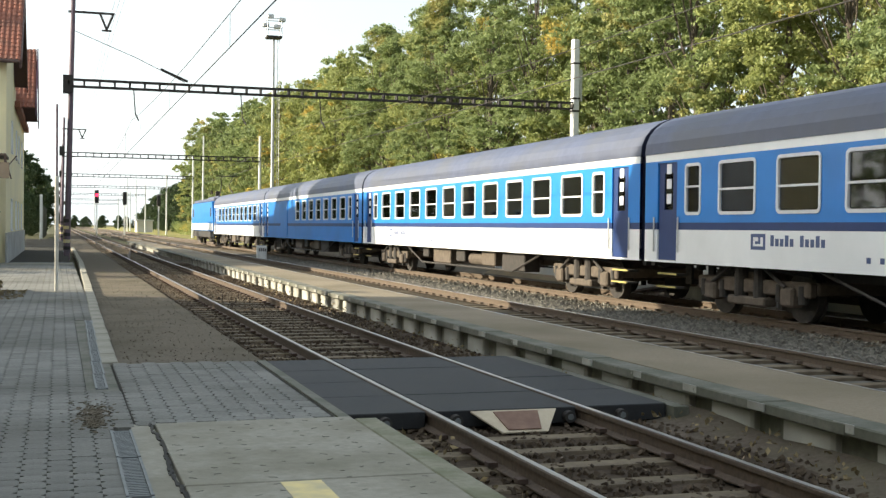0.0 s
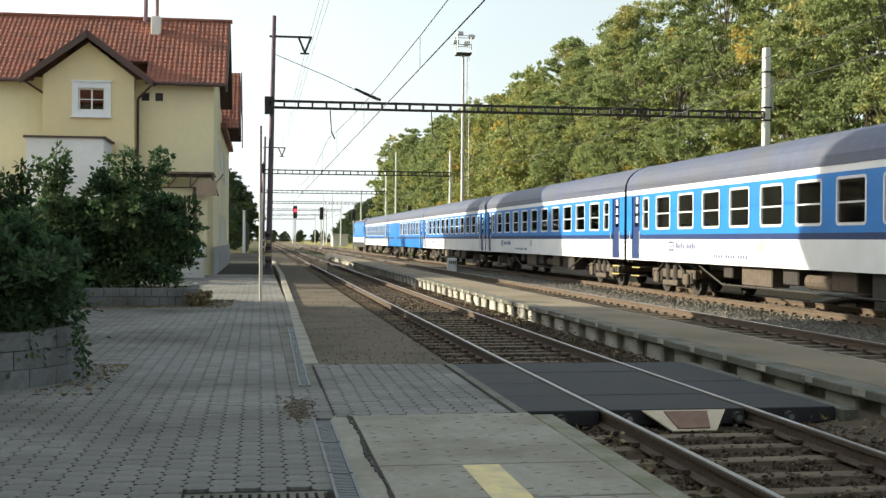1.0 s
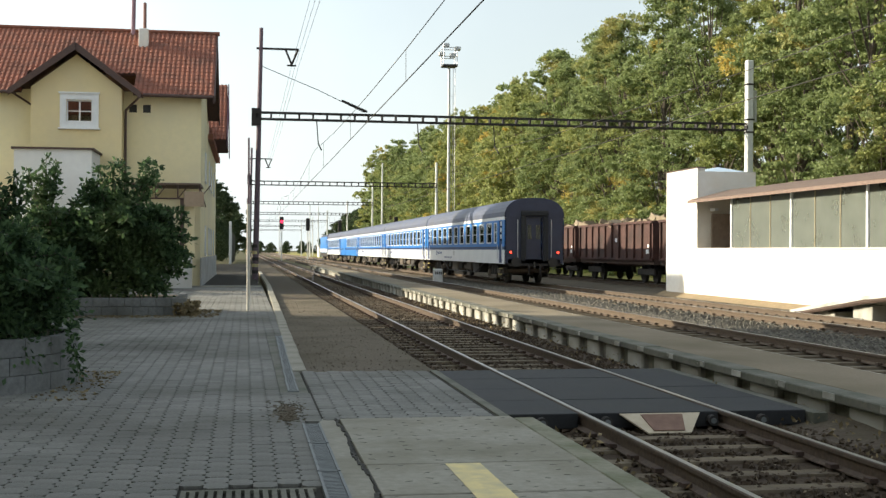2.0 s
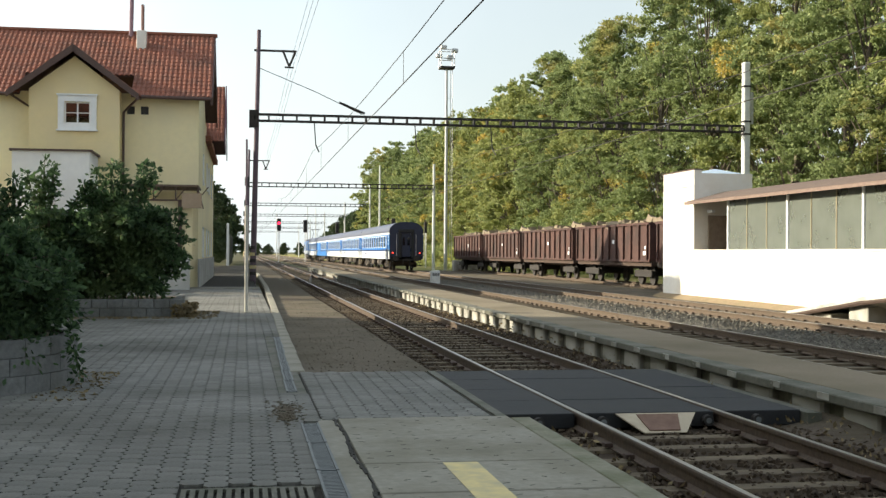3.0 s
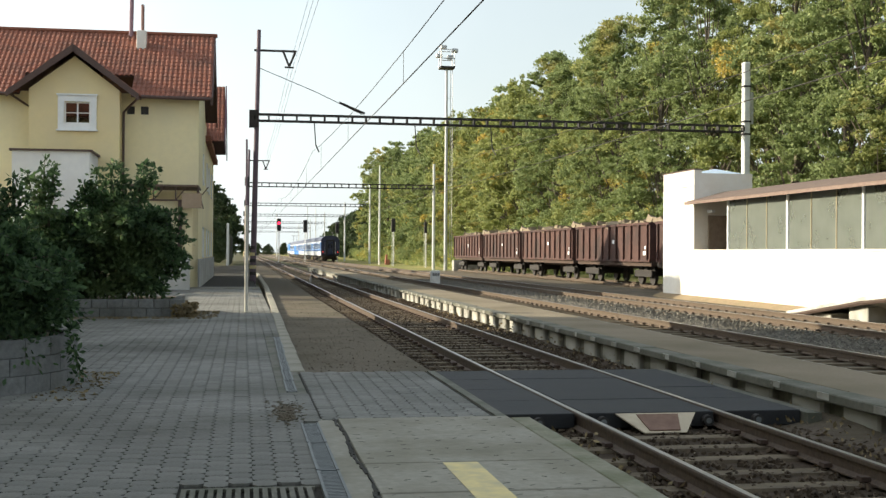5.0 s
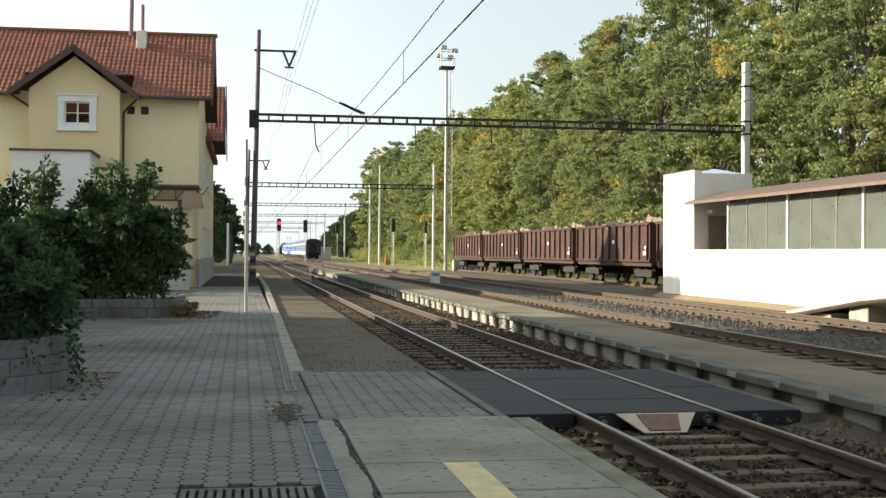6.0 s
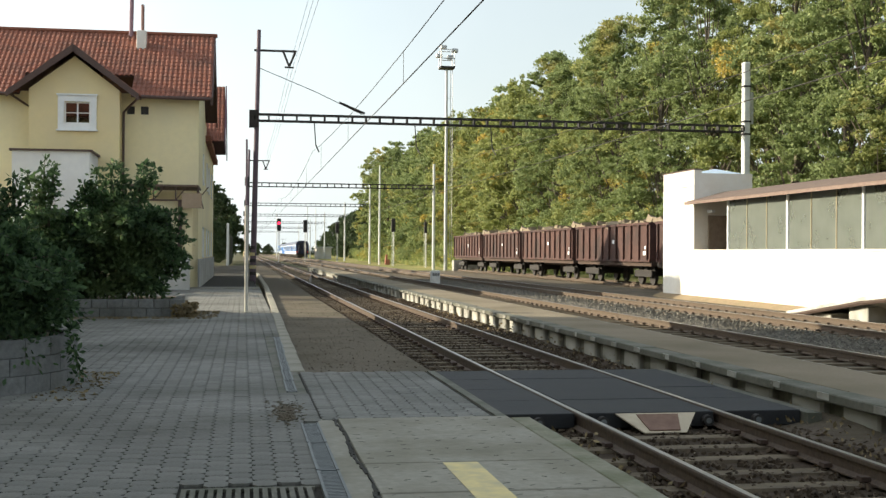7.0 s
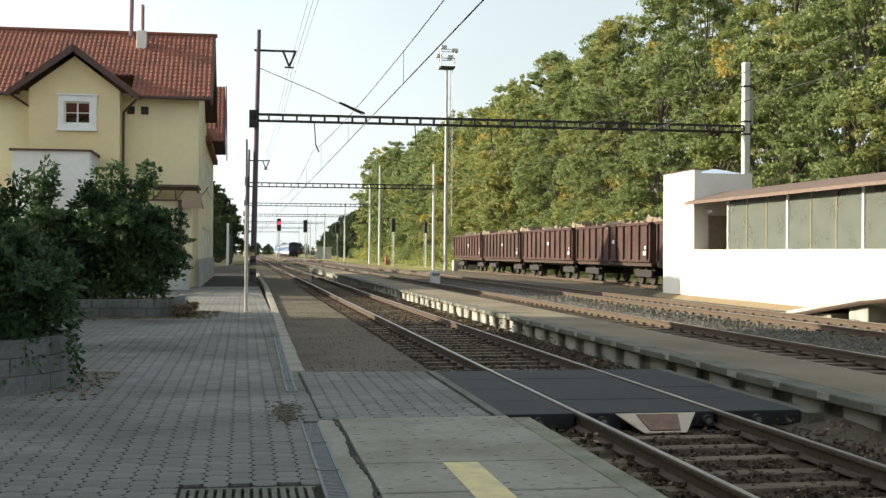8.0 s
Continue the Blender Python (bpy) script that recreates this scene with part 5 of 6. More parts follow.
def wagon():
    w = thing("freight_wagon", "rusty brown open freight wagon loaded with pale scrap", "freight wagon", "wagons on the siding")
    b = part("body", wagon_body(), RUST, w, "rust-brown steel body")
    for s in (-1, 1):
        for i in range(11):
            y = 0.75 + i * 1.25
            part("rib", boxes((min(s * 1.38, s * 1.48), y - 0.06, 1.25, max(s * 1.38, s * 1.48), y + 0.06, 3.0)), RUST, b)
        part("mark", boxes((s * 1.386 - 0.003, 6.2, 2.1, s * 1.386 + 0.003, 6.55, 2.3), (s * 1.386 - 0.003, 1.0, 1.5, s * 1.386 + 0.003, 1.5, 1.7), (s * 1.386 - 0.003, 1.0, 1.8, s * 1.386 + 0.003, 1.3, 1.95)), WINDOW_WHITE, b, "white stencil bars")
    part("top_rail", boxes((-1.47, 0.45, 3.0, -1.33, 13.55, 3.12), (1.33, 0.45, 3.0, 1.47, 13.55, 3.12), (-1.33, 0.45, 3.0, 1.33, 0.6, 3.12), (-1.33, 13.4, 3.0, 1.33, 13.55, 3.12)), RUST, b)
    part("underframe", boxes((-1.3, 0.5, 0.95, 1.3, 13.5, 1.22), (-0.4, 0.2, 0.8, 0.4, 13.8, 1.05)), RUST_DARK, w)
    for y in (2.5, 11.5):
        g = part("bogie", boxes((-1.05, y - 1.3, 0.4, -0.9, y + 1.3, 0.75), (0.9, y - 1.3, 0.4, 1.05, y + 1.3, 0.75), (-0.9, y - 0.3, 0.45, 0.9, y + 0.3, 0.95), bevel=0.03), STEEL_DARK, w)
        for d in (-0.9, 0.9):
            for s in (-1, 1):
                part("wheel", rods(((s * 0.69, y + d, 0.46), (s * 0.84, y + d, 0.46), 0.46), n=14), STEEL_DARK, g)
    for s in (-1, 1):
        for ye, sg in ((0.45, -1), (13.55, 1)):
            part("buffer", rods(((s * 0.875, ye, 1.05), (s * 0.875, ye + sg * 0.45, 1.05), 0.16), n=10), STEEL_DARK, w)
    v, f = many_boxes([(random.uniform(-1.1, 1.1), random.uniform(0.8, 13.2), 2.95 + 0.2 * abs(math.sin(i * 0.37)) + random.uniform(-0.1, 0.1)) for i in range(90)], [(random.uniform(0.3, 0.7), random.uniform(0.4, 1.3), random.uniform(0.12, 0.35)) for _ in range(90)], 0.4, 5)
    mass("load", v, f, COAL, "pale timber scrap heaped to the rim", "", w)
    return w


def wagon_body():
    bm = boxes((-1.38, 0.5, 1.2, -1.32, 13.5, 3.02), (1.32, 0.5, 1.2, 1.38, 13.5, 3.02), (-1.32, 0.5, 1.2, 1.32, 0.56, 3.02), (-1.32, 13.44, 1.2, 1.32, 13.5, 3.02), (-1.32, 0.56, 1.2, 1.32, 13.44, 1.3), (-1.42, 0.48, 1.16, -1.38, 13.52, 1.30), (1.38, 0.48, 1.16, 1.42, 13.52, 1.30))
    return bm


wg = wagon()
wg.location = (A4, 98.0, 0.05)
for i in (1, 2, 3, 4):
    copy_thing(wg, pose(A4, 98.0 - 14.04 * i, 0.05))
bufstop = thing("buffer_stop", "pale concrete buffer stop at the siding's end", "buffer stop")
part("block", boxes((A4 - 1.2, 113.0, -0.2, A4 + 1.2, 113.8, 0.9), bevel=0.05), CONC_BLOCK, bufstop)

# ---- masts, gantries and wires ----


def lattice_gantry(name, x0, x1, y, z, depth, label):
    """A ladder-like gantry beam with bolted struts between two chords."""
    g = thing(name, label, "gantry beam", "gantry beams over the tracks")
    n = int((x1 - x0) / 0.76)
    hw = 0.22
    part("chord", boxes((x0, y - hw - 0.04, z - 0.045, x1, y - hw + 0.04, z + 0.045), (x0, y - hw - 0.04, z + depth - 0.045, x1, y - hw + 0.04, z + depth + 0.045)), STEEL_DARK, g)
    part("chord", boxes((x0, y + hw - 0.04, z - 0.045, x1, y + hw + 0.04, z + 0.045), (x0, y + hw - 0.04, z + depth - 0.045, x1, y + hw + 0.04, z + depth + 0.045)), STEEL_DARK, g)
    for i in range(n + 1):
        x = x0 + (x1 - x0) * i / n
        part("strut", boxes((x - 0.04, y - hw + 0.04, z + 0.06, x + 0.04, y + hw - 0.04, z + depth - 0.06), (x - 0.05, y - hw - 0.03, z + 0.06, x + 0.05, y - hw + 0.03, z + depth - 0.06)), STEEL_DARK, g)
    return g


def steel_mast(x, y, h, lean=0.0, arm=True, label="dark steel overhead line mast with striped foot"):
    m = thing("line_mast", label, "mast", "overhead line masts")
    part("pole", rods(((x, y, -0.25), (x + lean, y, h), 0.17, 0.11), n=12), MAST_PAINT, m)
    for i in range(5):
        part("stripe", rods(((x, y, 0.3 + i * 0.36), (x + 0.004, y, 0.48 + i * 0.36), 0.182), n=12), (YELLOW_PAINT if i % 2 else STEEL_DARK), m, "" if i % 2 else "black hazard stripe")
    part("clamp", boxes((x - 0.25, y - 0.25, 8.55, x + 0.25, y + 0.25, 9.5)), STEEL_DARK, m)
    if arm:
        za = h - 1.15
        a = part("arm", boxes((x, y - 0.05, za - 0.05, x + 2.35, y + 0.05, za + 0.06)), STEEL_DARK, m)
        part("insulator", rods(((x + 1.6, y, za), (x + 1.95, y, za - 0.85), 0.06), ((x + 2.3, y, za), (x + 1.95, y, za - 0.85), 0.06), ((x + 1.7, y, za - 0.9), (x + 2.2, y, za - 0.9), 0.05)), STEEL_DARK, a, "hanging V of insulators")
    return m


steel_mast(0.55, 68.0, 14.0, 0.26)
m2 = thing("line_mast", "white square concrete overhead line mast", "mast", "overhead line masts")
part("pole", boxes((29.40, 67.79, -0.3, 29.82, 68.21, 13.1), bevel=0.06), WHITE_POLE, m2)
part("cabinet", boxes((29.83, 67.85, 9.4, 30.02, 68.15, 11.3)), STEEL_GREY, m2, "grey counterweight housing")
for z in (8.75, 9.5, 11.6):
    part("band", boxes((29.37, 67.76, z, 29.85, 68.24, z + 0.10)), STEEL_DARK, m2)
lattice_gantry("gantry_beam", 0.6, 29.4, 68.0, 8.92, 0.36, "dark steel ladder gantry beam over all tracks")
far_gantries = [(129, 0.4, 20.4, 8.5, 11.2), (188, 0.4, 19.6, 8.7, 12.2), (240, 0.3, 20.0, 8.6, 11.5), (300, 0.3, 20, 8.6, 11.5), (365, 0.3, 20, 8.6, 11.5), (440, 0.3, 20, 8.6, 11.5)]
for y, x0, x1, z, h in far_gantries:
    lattice_gantry("gantry_beam", x0, x1, y, z, 0.4, "dark steel ladder gantry beam further along")
    steel_mast(x0, y, h + 1.2, 0.2, y == 129, "dark steel overhead line mast further along")
    c = thing("line_mast", "white concrete overhead line mast further along", "mast", "overhead line masts")
    part("pole", rods(((x1, y, -0.3), (x1, y, h), 0.18, 0.13), n=10), WHITE_POLE, c)
for x, y, h in ((20.0, 178, 14.6), (17.3, 330, 14), (19.6, 330, 13.4), (11.5, 420, 15)):
    c = thing("line_mast", "pale concrete pole beside the tracks", "mast", "overhead line masts")
    part("pole", rods(((x, y, -0.3), (x, y, h), 0.17, 0.11), n=10), WHITE_POLE, c)


def wire(name, pts, r, label):
    w = thing(name, label, "overhead wire", "overhead wires")
    part("strand", tube(bmesh.new(), pts, r), STEEL_DARK, w)
    return w


def catenary(x):
    for y0, y1 in ((-10, 68), (68, 129), (129, 188), (188, 240), (240, 300)):
        sag = [(x, y0 + (y1 - y0) * i / 10, 7.25 - 0.75 * (1 - (i / 5 - 1) ** 2)) for i in range(11)]
        w = wire("contact_wire", [(x, y0, 5.72), (x, y1, 5.72)], 0.014, "thin dark contact wire over the track")
        part("messenger_strand", tube(bmesh.new(), sag, 0.011), STEEL_DARK, w)
        for a in sag[1:10:2]:
            part("dropper", rods((a, (x, a[1], 5.72), 0.006), n=4), STEEL_DARK, w)


catenary(3.82)
catenary(A3)
for dx in (1.75, 1.95, 2.15):
    wire("feeder_line", [(0.75 + dx, 68, 11.95), (0.75 + dx, 40, 11.5), (0.75 + dx, 5, 12.0)], 0.008, "thin feeder line running overhead")
    wire("feeder_line", [(0.75 + dx, 68, 11.95), (0.6 + dx, 100, 11.2), (0.4 + dx, 129, 10.8)], 0.008, "thin feeder line running overhead")
wire("span_wire", [(0.65, 68, 11.95), (4.0, 67.9, 10.6), (6.6, 67.9, 9.4)], 0.02, "slanting stay wire from mast to gantry")
st = thing("strain_insulator", "dark rod insulator on the stay wire", "insulator")
part("rod", rods(((5.3, 67.9, 10.05), (6.75, 67.9, 9.45), 0.07)), STEEL_DARK, st)
for x in (3.9, 9.6, 14.0):
    reg = thing("registration_arm", "short hanging registration arm under the gantry", "bracket")
    part("drop", rods(((x, 67.78, 8.93), (x + 0.1, 67.78, 7.6), 0.03), ((x + 0.1, 67.78, 7.6), (x + 0.25, 67.4, 7.2), 0.04)), STEEL_DARK, reg)

# floodlight tower
ft = thing("floodlight_tower", "tall grey floodlight tower with a lamp platform", "floodlight tower")
FX, FY = 20.55, 122.0
part("shaft", rods(((FX, FY, -0.3), (FX, FY, 20.6), 0.20, 0.12), n=12), STEEL_GREY, ft)
part("ladder", rods(((FX + 0.42, FY, 1), (FX + 0.42, FY, 20.5), 0.03), ((FX + 0.62, FY, 1), (FX + 0.62, FY, 20.5), 0.03), *[((FX + 0.42, FY, 1.5 + i * 0.9), (FX + 0.62, FY, 1.5 + i * 0.9), 0.025) for i in range(21)], *[((FX + 0.1, FY, 2.5 + i * 3), (FX + 0.5, FY, 2.5 + i * 3), 0.03) for i in range(7)], n=5), STEEL_GREY, ft)
deck = part("deck", boxes((FX - 0.75, FY - 0.75, 20.5, FX + 0.75, FY + 0.75, 20.7)), STEEL_DARK, ft, "dark lamp platform")
part("railing", rods(*[((FX + sx * 0.7, FY + sy * 0.7, 20.7), (FX + sx * 0.7, FY + sy * 0.7, 22.4), 0.05) for sx in (-1, 1) for sy in (-1, 1)], *[((FX - 0.7, FY + sy * 0.7, z), (FX + 0.7, FY + sy * 0.7, z), 0.045) for sy in (-1, 1) for z in (21.5, 22.4)], n=5), STEEL_GREY, deck)
for dx, z in ((-0.35, 22.7), (0.85, 22.4), (-0.8, 21.8), (0.35, 21.7)):
    part("floodlight", boxes((FX + dx - 0.33, FY - 0.3, z - 0.2, FX + dx + 0.33, FY + 0.25, z + 0.22), bevel=0.08), STEEL_GREY, deck)

# thin pole on the platform
pp = thing("platform_pole", "thin white-painted steel pole on the platform", "pole")
part("lower_tube", rods(((0.10, 32.7, -0.05), (0.09, 32.7, 2.85), 0.05), n=10), mat("chipped_white_pole", (0.62, 0.60, 0.54), (0.42, 0.38, 0.32), 8, 0.7, 0.1, stretch=(1, 1, 0.3)), pp)
part("upper_tube", rods(((0.09, 32.7, 2.85), (0.085, 32.7, 4.62), 0.028), n=8), MAST_PAINT, pp)


def signal(x, y, h, lit=False, k=1.0):
    s = thing("railway_signal", "railway colour-light signal showing red" if lit else "dark railway colour-light signal on a post", "railway signal", "signals")
    part("post", rods(((x, y, -0.3), (x, y, h), 0.07), n=8), WHITE_POLE, s)
    hd = part("head", boxes((x - 0.32 * k, y - 0.15, h - 0.1, x + 0.32 * k, y + 0.15, h + 2.0 * k), bevel=0.06), STEEL_DARK, s)
    part("ladder", rods(((x + 0.15, y + 0.2, -0.2), (x + 0.15, y + 0.2, h), 0.02), ((x - 0.15, y + 0.2, -0.2), (x - 0.15, y + 0.2, h), 0.02), n=5), STEEL_GREY, s)
    if lit:
        part("red_lens", rods(((x, y - 0.16, h + 1.2), (x, y - 0.22, h + 1.2), 0.24), n=14), RED_LAMP, hd, "lit red lens")
    for j in range(3):
        part("hood", rods(((x, y - 0.15, h + (0.25 + j * 0.6) * k), (x, y - 0.18, h + (0.25 + j * 0.6) * k), 0.17 * k), n=12), BLACK_RUBBER, hd)


signal(6.0, 205, 5.2, True)
signal(10.4, 205, 5.0)
signal(16.6, 215, 5.0)
signal(19.6, 158, 4.4, False, 0.85)
signal(22.1, 146, 4.1, False, 0.6)
om = thing("orange_machine", "small orange trackside machine on the verge", "machine")
part("body", boxes((20.7, 176.5, -0.24, 21.4, 177.3, 0.55), bevel=0.08), mat("orange_paint", (0.26, 0.09, 0.05), (0.33, 0.13, 0.08), 5, 0.7), om)
part("hood", boxes((20.8, 176.6, 0.55, 21.1, 177.2, 1.3), bevel=0.06), bpy.data.materials["orange_paint"], om)
# white marker box beside the middle track
mk = thing("marker_post", "short pale concrete marker box with dark number bars", "marker post")
part("block", boxes((9.93, 63.6, -0.15, 10.43, 63.9, 0.66), bevel=0.04), WHITE_POLE, mk)
part("number_bars", boxes(*[(10.02 + i * 0.10, 63.59, 0.36, 10.08 + i * 0.10, 63.6, 0.52) for i in range(4)]), STEEL_DARK, mk)

# ---- planters, shrubs, trees ----


def leaves(centres, size, seed, flat=0.35):
    """Leaf clumps as small bent quads scattered at the given centres."""
    r = np.random.default_rng(seed)
    n = len(centres)
    c = np.asarray(centres, float)
    u = r.normal(size=(n, 3))
    u /= np.linalg.norm(u, axis=1)[:, None]
    w = np.cross(u, r.normal(size=(n, 3)))
    w /= np.linalg.norm(w, axis=1)[:, None] + 1e-9
    s = (size * r.uniform(0.6, 1.4, n))[:, None]
    k = np.cross(u, w)
    v = np.stack([c - u * s, c + w * s * 0.55 + k * s * flat * 0.4, c + u * s, c - w * s * 0.55 + k * s * flat * 0.4], 1).reshape(-1, 3)
    f = np.arange(n * 4).reshape(-1, 4)
    return v, f


def sprays(blobs, per, seed):
    """Leaf places in flattened, drooping sprays round the given clumps."""
    r = np.random.default_rng(seed)
    out = []
    for x, y, z, q in blobs:
        n = max(6, int(per * q * q))
        p = r.normal(size=(n, 3)) * (0.55, 0.55, 0.34) * q
        p[:, 2] -= 0.35 * (p[:, 0] ** 2 + p[:, 1] ** 2) / q
        out.append(np.array([x, y, z]) + p)
    return np.concatenate(out)


def lobed_crown(lobes, clumps, per, seed):
    """Leaf places: each lobe of the crown carries small leafy clumps on its skin, with gaps between them."""
    r = np.random.default_rng(seed)
    out = []
    for x, y, z, q in lobes:
        n = int(clumps * q * q)
        d = r.normal(size=(n, 3))
        d /= np.linalg.norm(d, axis=1)[:, None]
        d[:, 2] = np.where(d[:, 2] < -0.35, -d[:, 2], d[:, 2])
        c = np.array([x, y, z]) + d * (q * r.uniform(0.62, 1.1, n))[:, None] * (1, 1, 0.95)
        size = r.uniform(0.18, 0.50, n) * (0.5 + 0.2 * q)
        pts = np.repeat(c, per, 0) + r.normal(size=(n * per, 3)) * np.repeat(size, per)[:, None] * (0.8, 0.8, 0.42)
        out.append(pts)
    return np.concatenate(out)


def tree(name, h, spread, base, seed, material, label, per=26, leaf=0.2, clumps=30):
    r = random.Random(seed)
    t = thing(name, label, "tree", "trees behind the tracks")
    bm = bmesh.new()
    pts = [Vector((0, 0, -0.4))]
    for i in range(1, 7):
        pts.append(Vector((r.uniform(-0.25, 0.25) * i / 2, r.uniform(-0.25, 0.25) * i / 2, h * 0.82 * i / 6)))
    for i in range(6):
        rod(bm, pts[i], pts[i + 1], 0.34 * (1 - i / 6.6) * h / 20, 0.34 * (1 - (i + 1) / 6.6) * h / 20, n=8)
    lobes = []
    for i in range(clumps):
        f = (i + 0.5) / clumps
        z = base + (h - base) * f
        wide = spread * (math.sin(math.pi * min(1, 0.2 + 0.8 * f)) ** 0.75 + 0.10)
        a = i * 2.4 + r.uniform(-0.6, 0.6)
        q = r.uniform(1.0, 2.0) * (1.0 if f < 0.7 else 1.35 - 0.5 * f)
        d = max(0.0, wide * r.uniform(0.55, 1.0) - 0.35 * q)
        p = (d * math.cos(a), d * math.sin(a), z + r.uniform(-0.7, 0.5) - 0.5 * q * f)
        lobes.append((*p, q))
        root = pts[min(5, max(1, int(f * 5.2)))]
        rod(bm, root, root.lerp(Vector(p), 0.9), 0.07 * h / 20, 0.02, n=5)
    part("trunk", bm, BARK, t, "grey-brown trunk and limbs")
    v, f = leaves(lobed_crown(lobes, 8, per, seed), leaf, seed)
    mass("crown", v, f, material, "leafy crown of small clumps", "", t, "")
    return t


GREEN, YELLOWING, DARK = "tall green deciduous tree with some yellow leaves", "broad green deciduous tree turning yellow", "tall dark green deciduous tree"
NEAR = [tree("poplar_tree", 22.5, 4.7, 2.0, 11, LEAF, GREEN, 66, 0.115, 44), tree("poplar_tree", 20.5, 5.2, 1.2, 14, LEAF, YELLOWING, 66, 0.115, 44), tree("poplar_tree", 23.0, 4.6, 2.0, 13, LEAF_DEEP, DARK, 66, 0.115, 44)]
FAR = [tree("poplar_tree", 22.5, 4.7, 2.0, 21, LEAF, GREEN, 28, 0.18, 38), tree("poplar_tree", 21.0, 4.9, 1.2, 22, LEAF_DEEP, DARK, 28, 0.18, 38), tree("poplar_tree", 21.5, 5.0, 1.6, 23, LEAF, YELLOWING, 28, 0.18, 38)]
rt = random.Random(5)
spots = []
y = 44.0
i = 0
while y < 306:
    spots.append((34.5 + rt.uniform(-1.6, 1.6), y))
    if i % 3 == 0:
        spots.append((42.5 + rt.uniform(-2, 2), y + 3))
    y += 5.6 + (0 if y < 160 else 1.8) + rt.uniform(-0.8, 0.8)
    i += 1
for i, (x, y) in enumerate(spots):
    src = (NEAR if y < 135 and x < 39 else FAR)[rt.randrange(3)]
    m = pose(x, y, -0.25, rt.uniform(-3, 3), rt.uniform(-3, 3), rt.uniform(0, 360)) @ Matrix.Scale(rt.uniform(0.95, 1.03) if y < 128 else rt.uniform(1.03, 1.12) if y < 220 else rt.uniform(1.12, 1.23), 4)
    o = copy_thing(src, m)
    o.scale = m.to_scale()
# a small unseen tree, added to dapple the paving before the house
o = copy_thing(FAR[1], pose(-13.5, 49.0, -0.2, 0, 0, 40))
o.scale = (0.36, 0.36, 0.33)
for t in (*NEAR, *FAR):
    for o in (*t.children_recursive, t):
        bpy.data.objects.remove(o)


def shrub(name, blobs, label, material, seed, per=420, leaf=0.075, stems=(), group="shrubs", m=None):
    s = thing(name, label, "shrub", group, m=m)
    v, f = leaves(sprays(blobs, per, seed), leaf, seed)
    mass("foliage", v, f, material, "", "", s, "")
    if stems:
        tagged(part("stem", rods(*stems, n=5), BARK, s), kind="stuff")
    return s


# undergrowth along the foot of the trees
ub = [shrub("undergrowth_bush", [(rt.uniform(-2.2, 2.2), rt.uniform(-2.5, 2.5), rt.uniform(0.6, 2.4), rt.uniform(0.8, 1.5)) for _ in range(14)], "dense green undergrowth bush under the trees", LEAF_DEEP if k else LEAF, 30 + k, 60, 0.22, group="undergrowth") for k in range(2)]
y = 46.0
while y < 330:
    copy_thing(ub[rt.randrange(2)], pose(31.3 + rt.uniform(-1, 1.2), y, -0.26, 0, 0, rt.uniform(0, 360)))
    y += 4.2
for t in ub:
    for o in (*t.children_recursive, t):
        bpy.data.objects.remove(o)

# far woods at the end of the line and left of it
fw = [tree("distant_tree", 13.0, 5.0, 0.8, 51, LEAF_SHADY, "distant tree with shade-dark green leaves", 34, 0.22, 28), tree("distant_tree", 11.0, 4.2, 0.5, 52, LEAF_SHADY, "distant leafy tree with shade-dark green leaves", 34, 0.20, 28)]
for x, y, k, s in ((36, 318, 0, 1.25), (34, 332, 1, 1.35), (35, 346, 0, 1.15), (33, 360, 1, 1.25), (35, 375, 0, 1.1), (33, 392, 1, 1.15), (34, 410, 0, 1.05), (35, 430, 1, 1.1), (34, 455, 0, 0.95), (33, 480, 1, 0.9), (-7.0, 96, 1, 0.62), (-7.2, 106, 0, 0.72), (-7.6, 116, 1, 0.8), (-6.6, 127, 0, 0.6), (-6.4, 138, 1, 0.62), (-6.2, 150, 0, 0.56), (-5.6, 162, 1, 0.6), (-5.4, 175, 0, 0.56), (-5.4, 190, 1, 0.6), (-5.6, 205, 0, 1.0), (-5.0, 222, 1, 1.15), (-4.6, 230, 0, 0.95), *[(-44 + 2.5 * i + 1.5 * math.sin(i * 2.3), 640 + 50 * math.sin(i * 1.7), i % 2, 0.46 + 0.12 * math.sin(i * 3.1)) for i in range(44)]):
    m = pose(x, y, -0.3, 0, 0, rt.uniform(0, 360)) @ Matrix.Scale(s, 4)
    o = copy_thing(fw[k], m)
    o.scale = m.to_scale()
for t in fw:
    for o in (*t.children_recursive, t):
        bpy.data.objects.remove(o)
fb = thing("distant_building", "pale low building far along the line", "building")
part("wall", boxes((19.3, 320, -0.3, 23.2, 330, 2.6)), HAZE_WALL, fb)
part("roof", boxes((19.0, 319.6, 2.6, 23.5, 330.4, 3.0)), STEEL_GREY, fb)


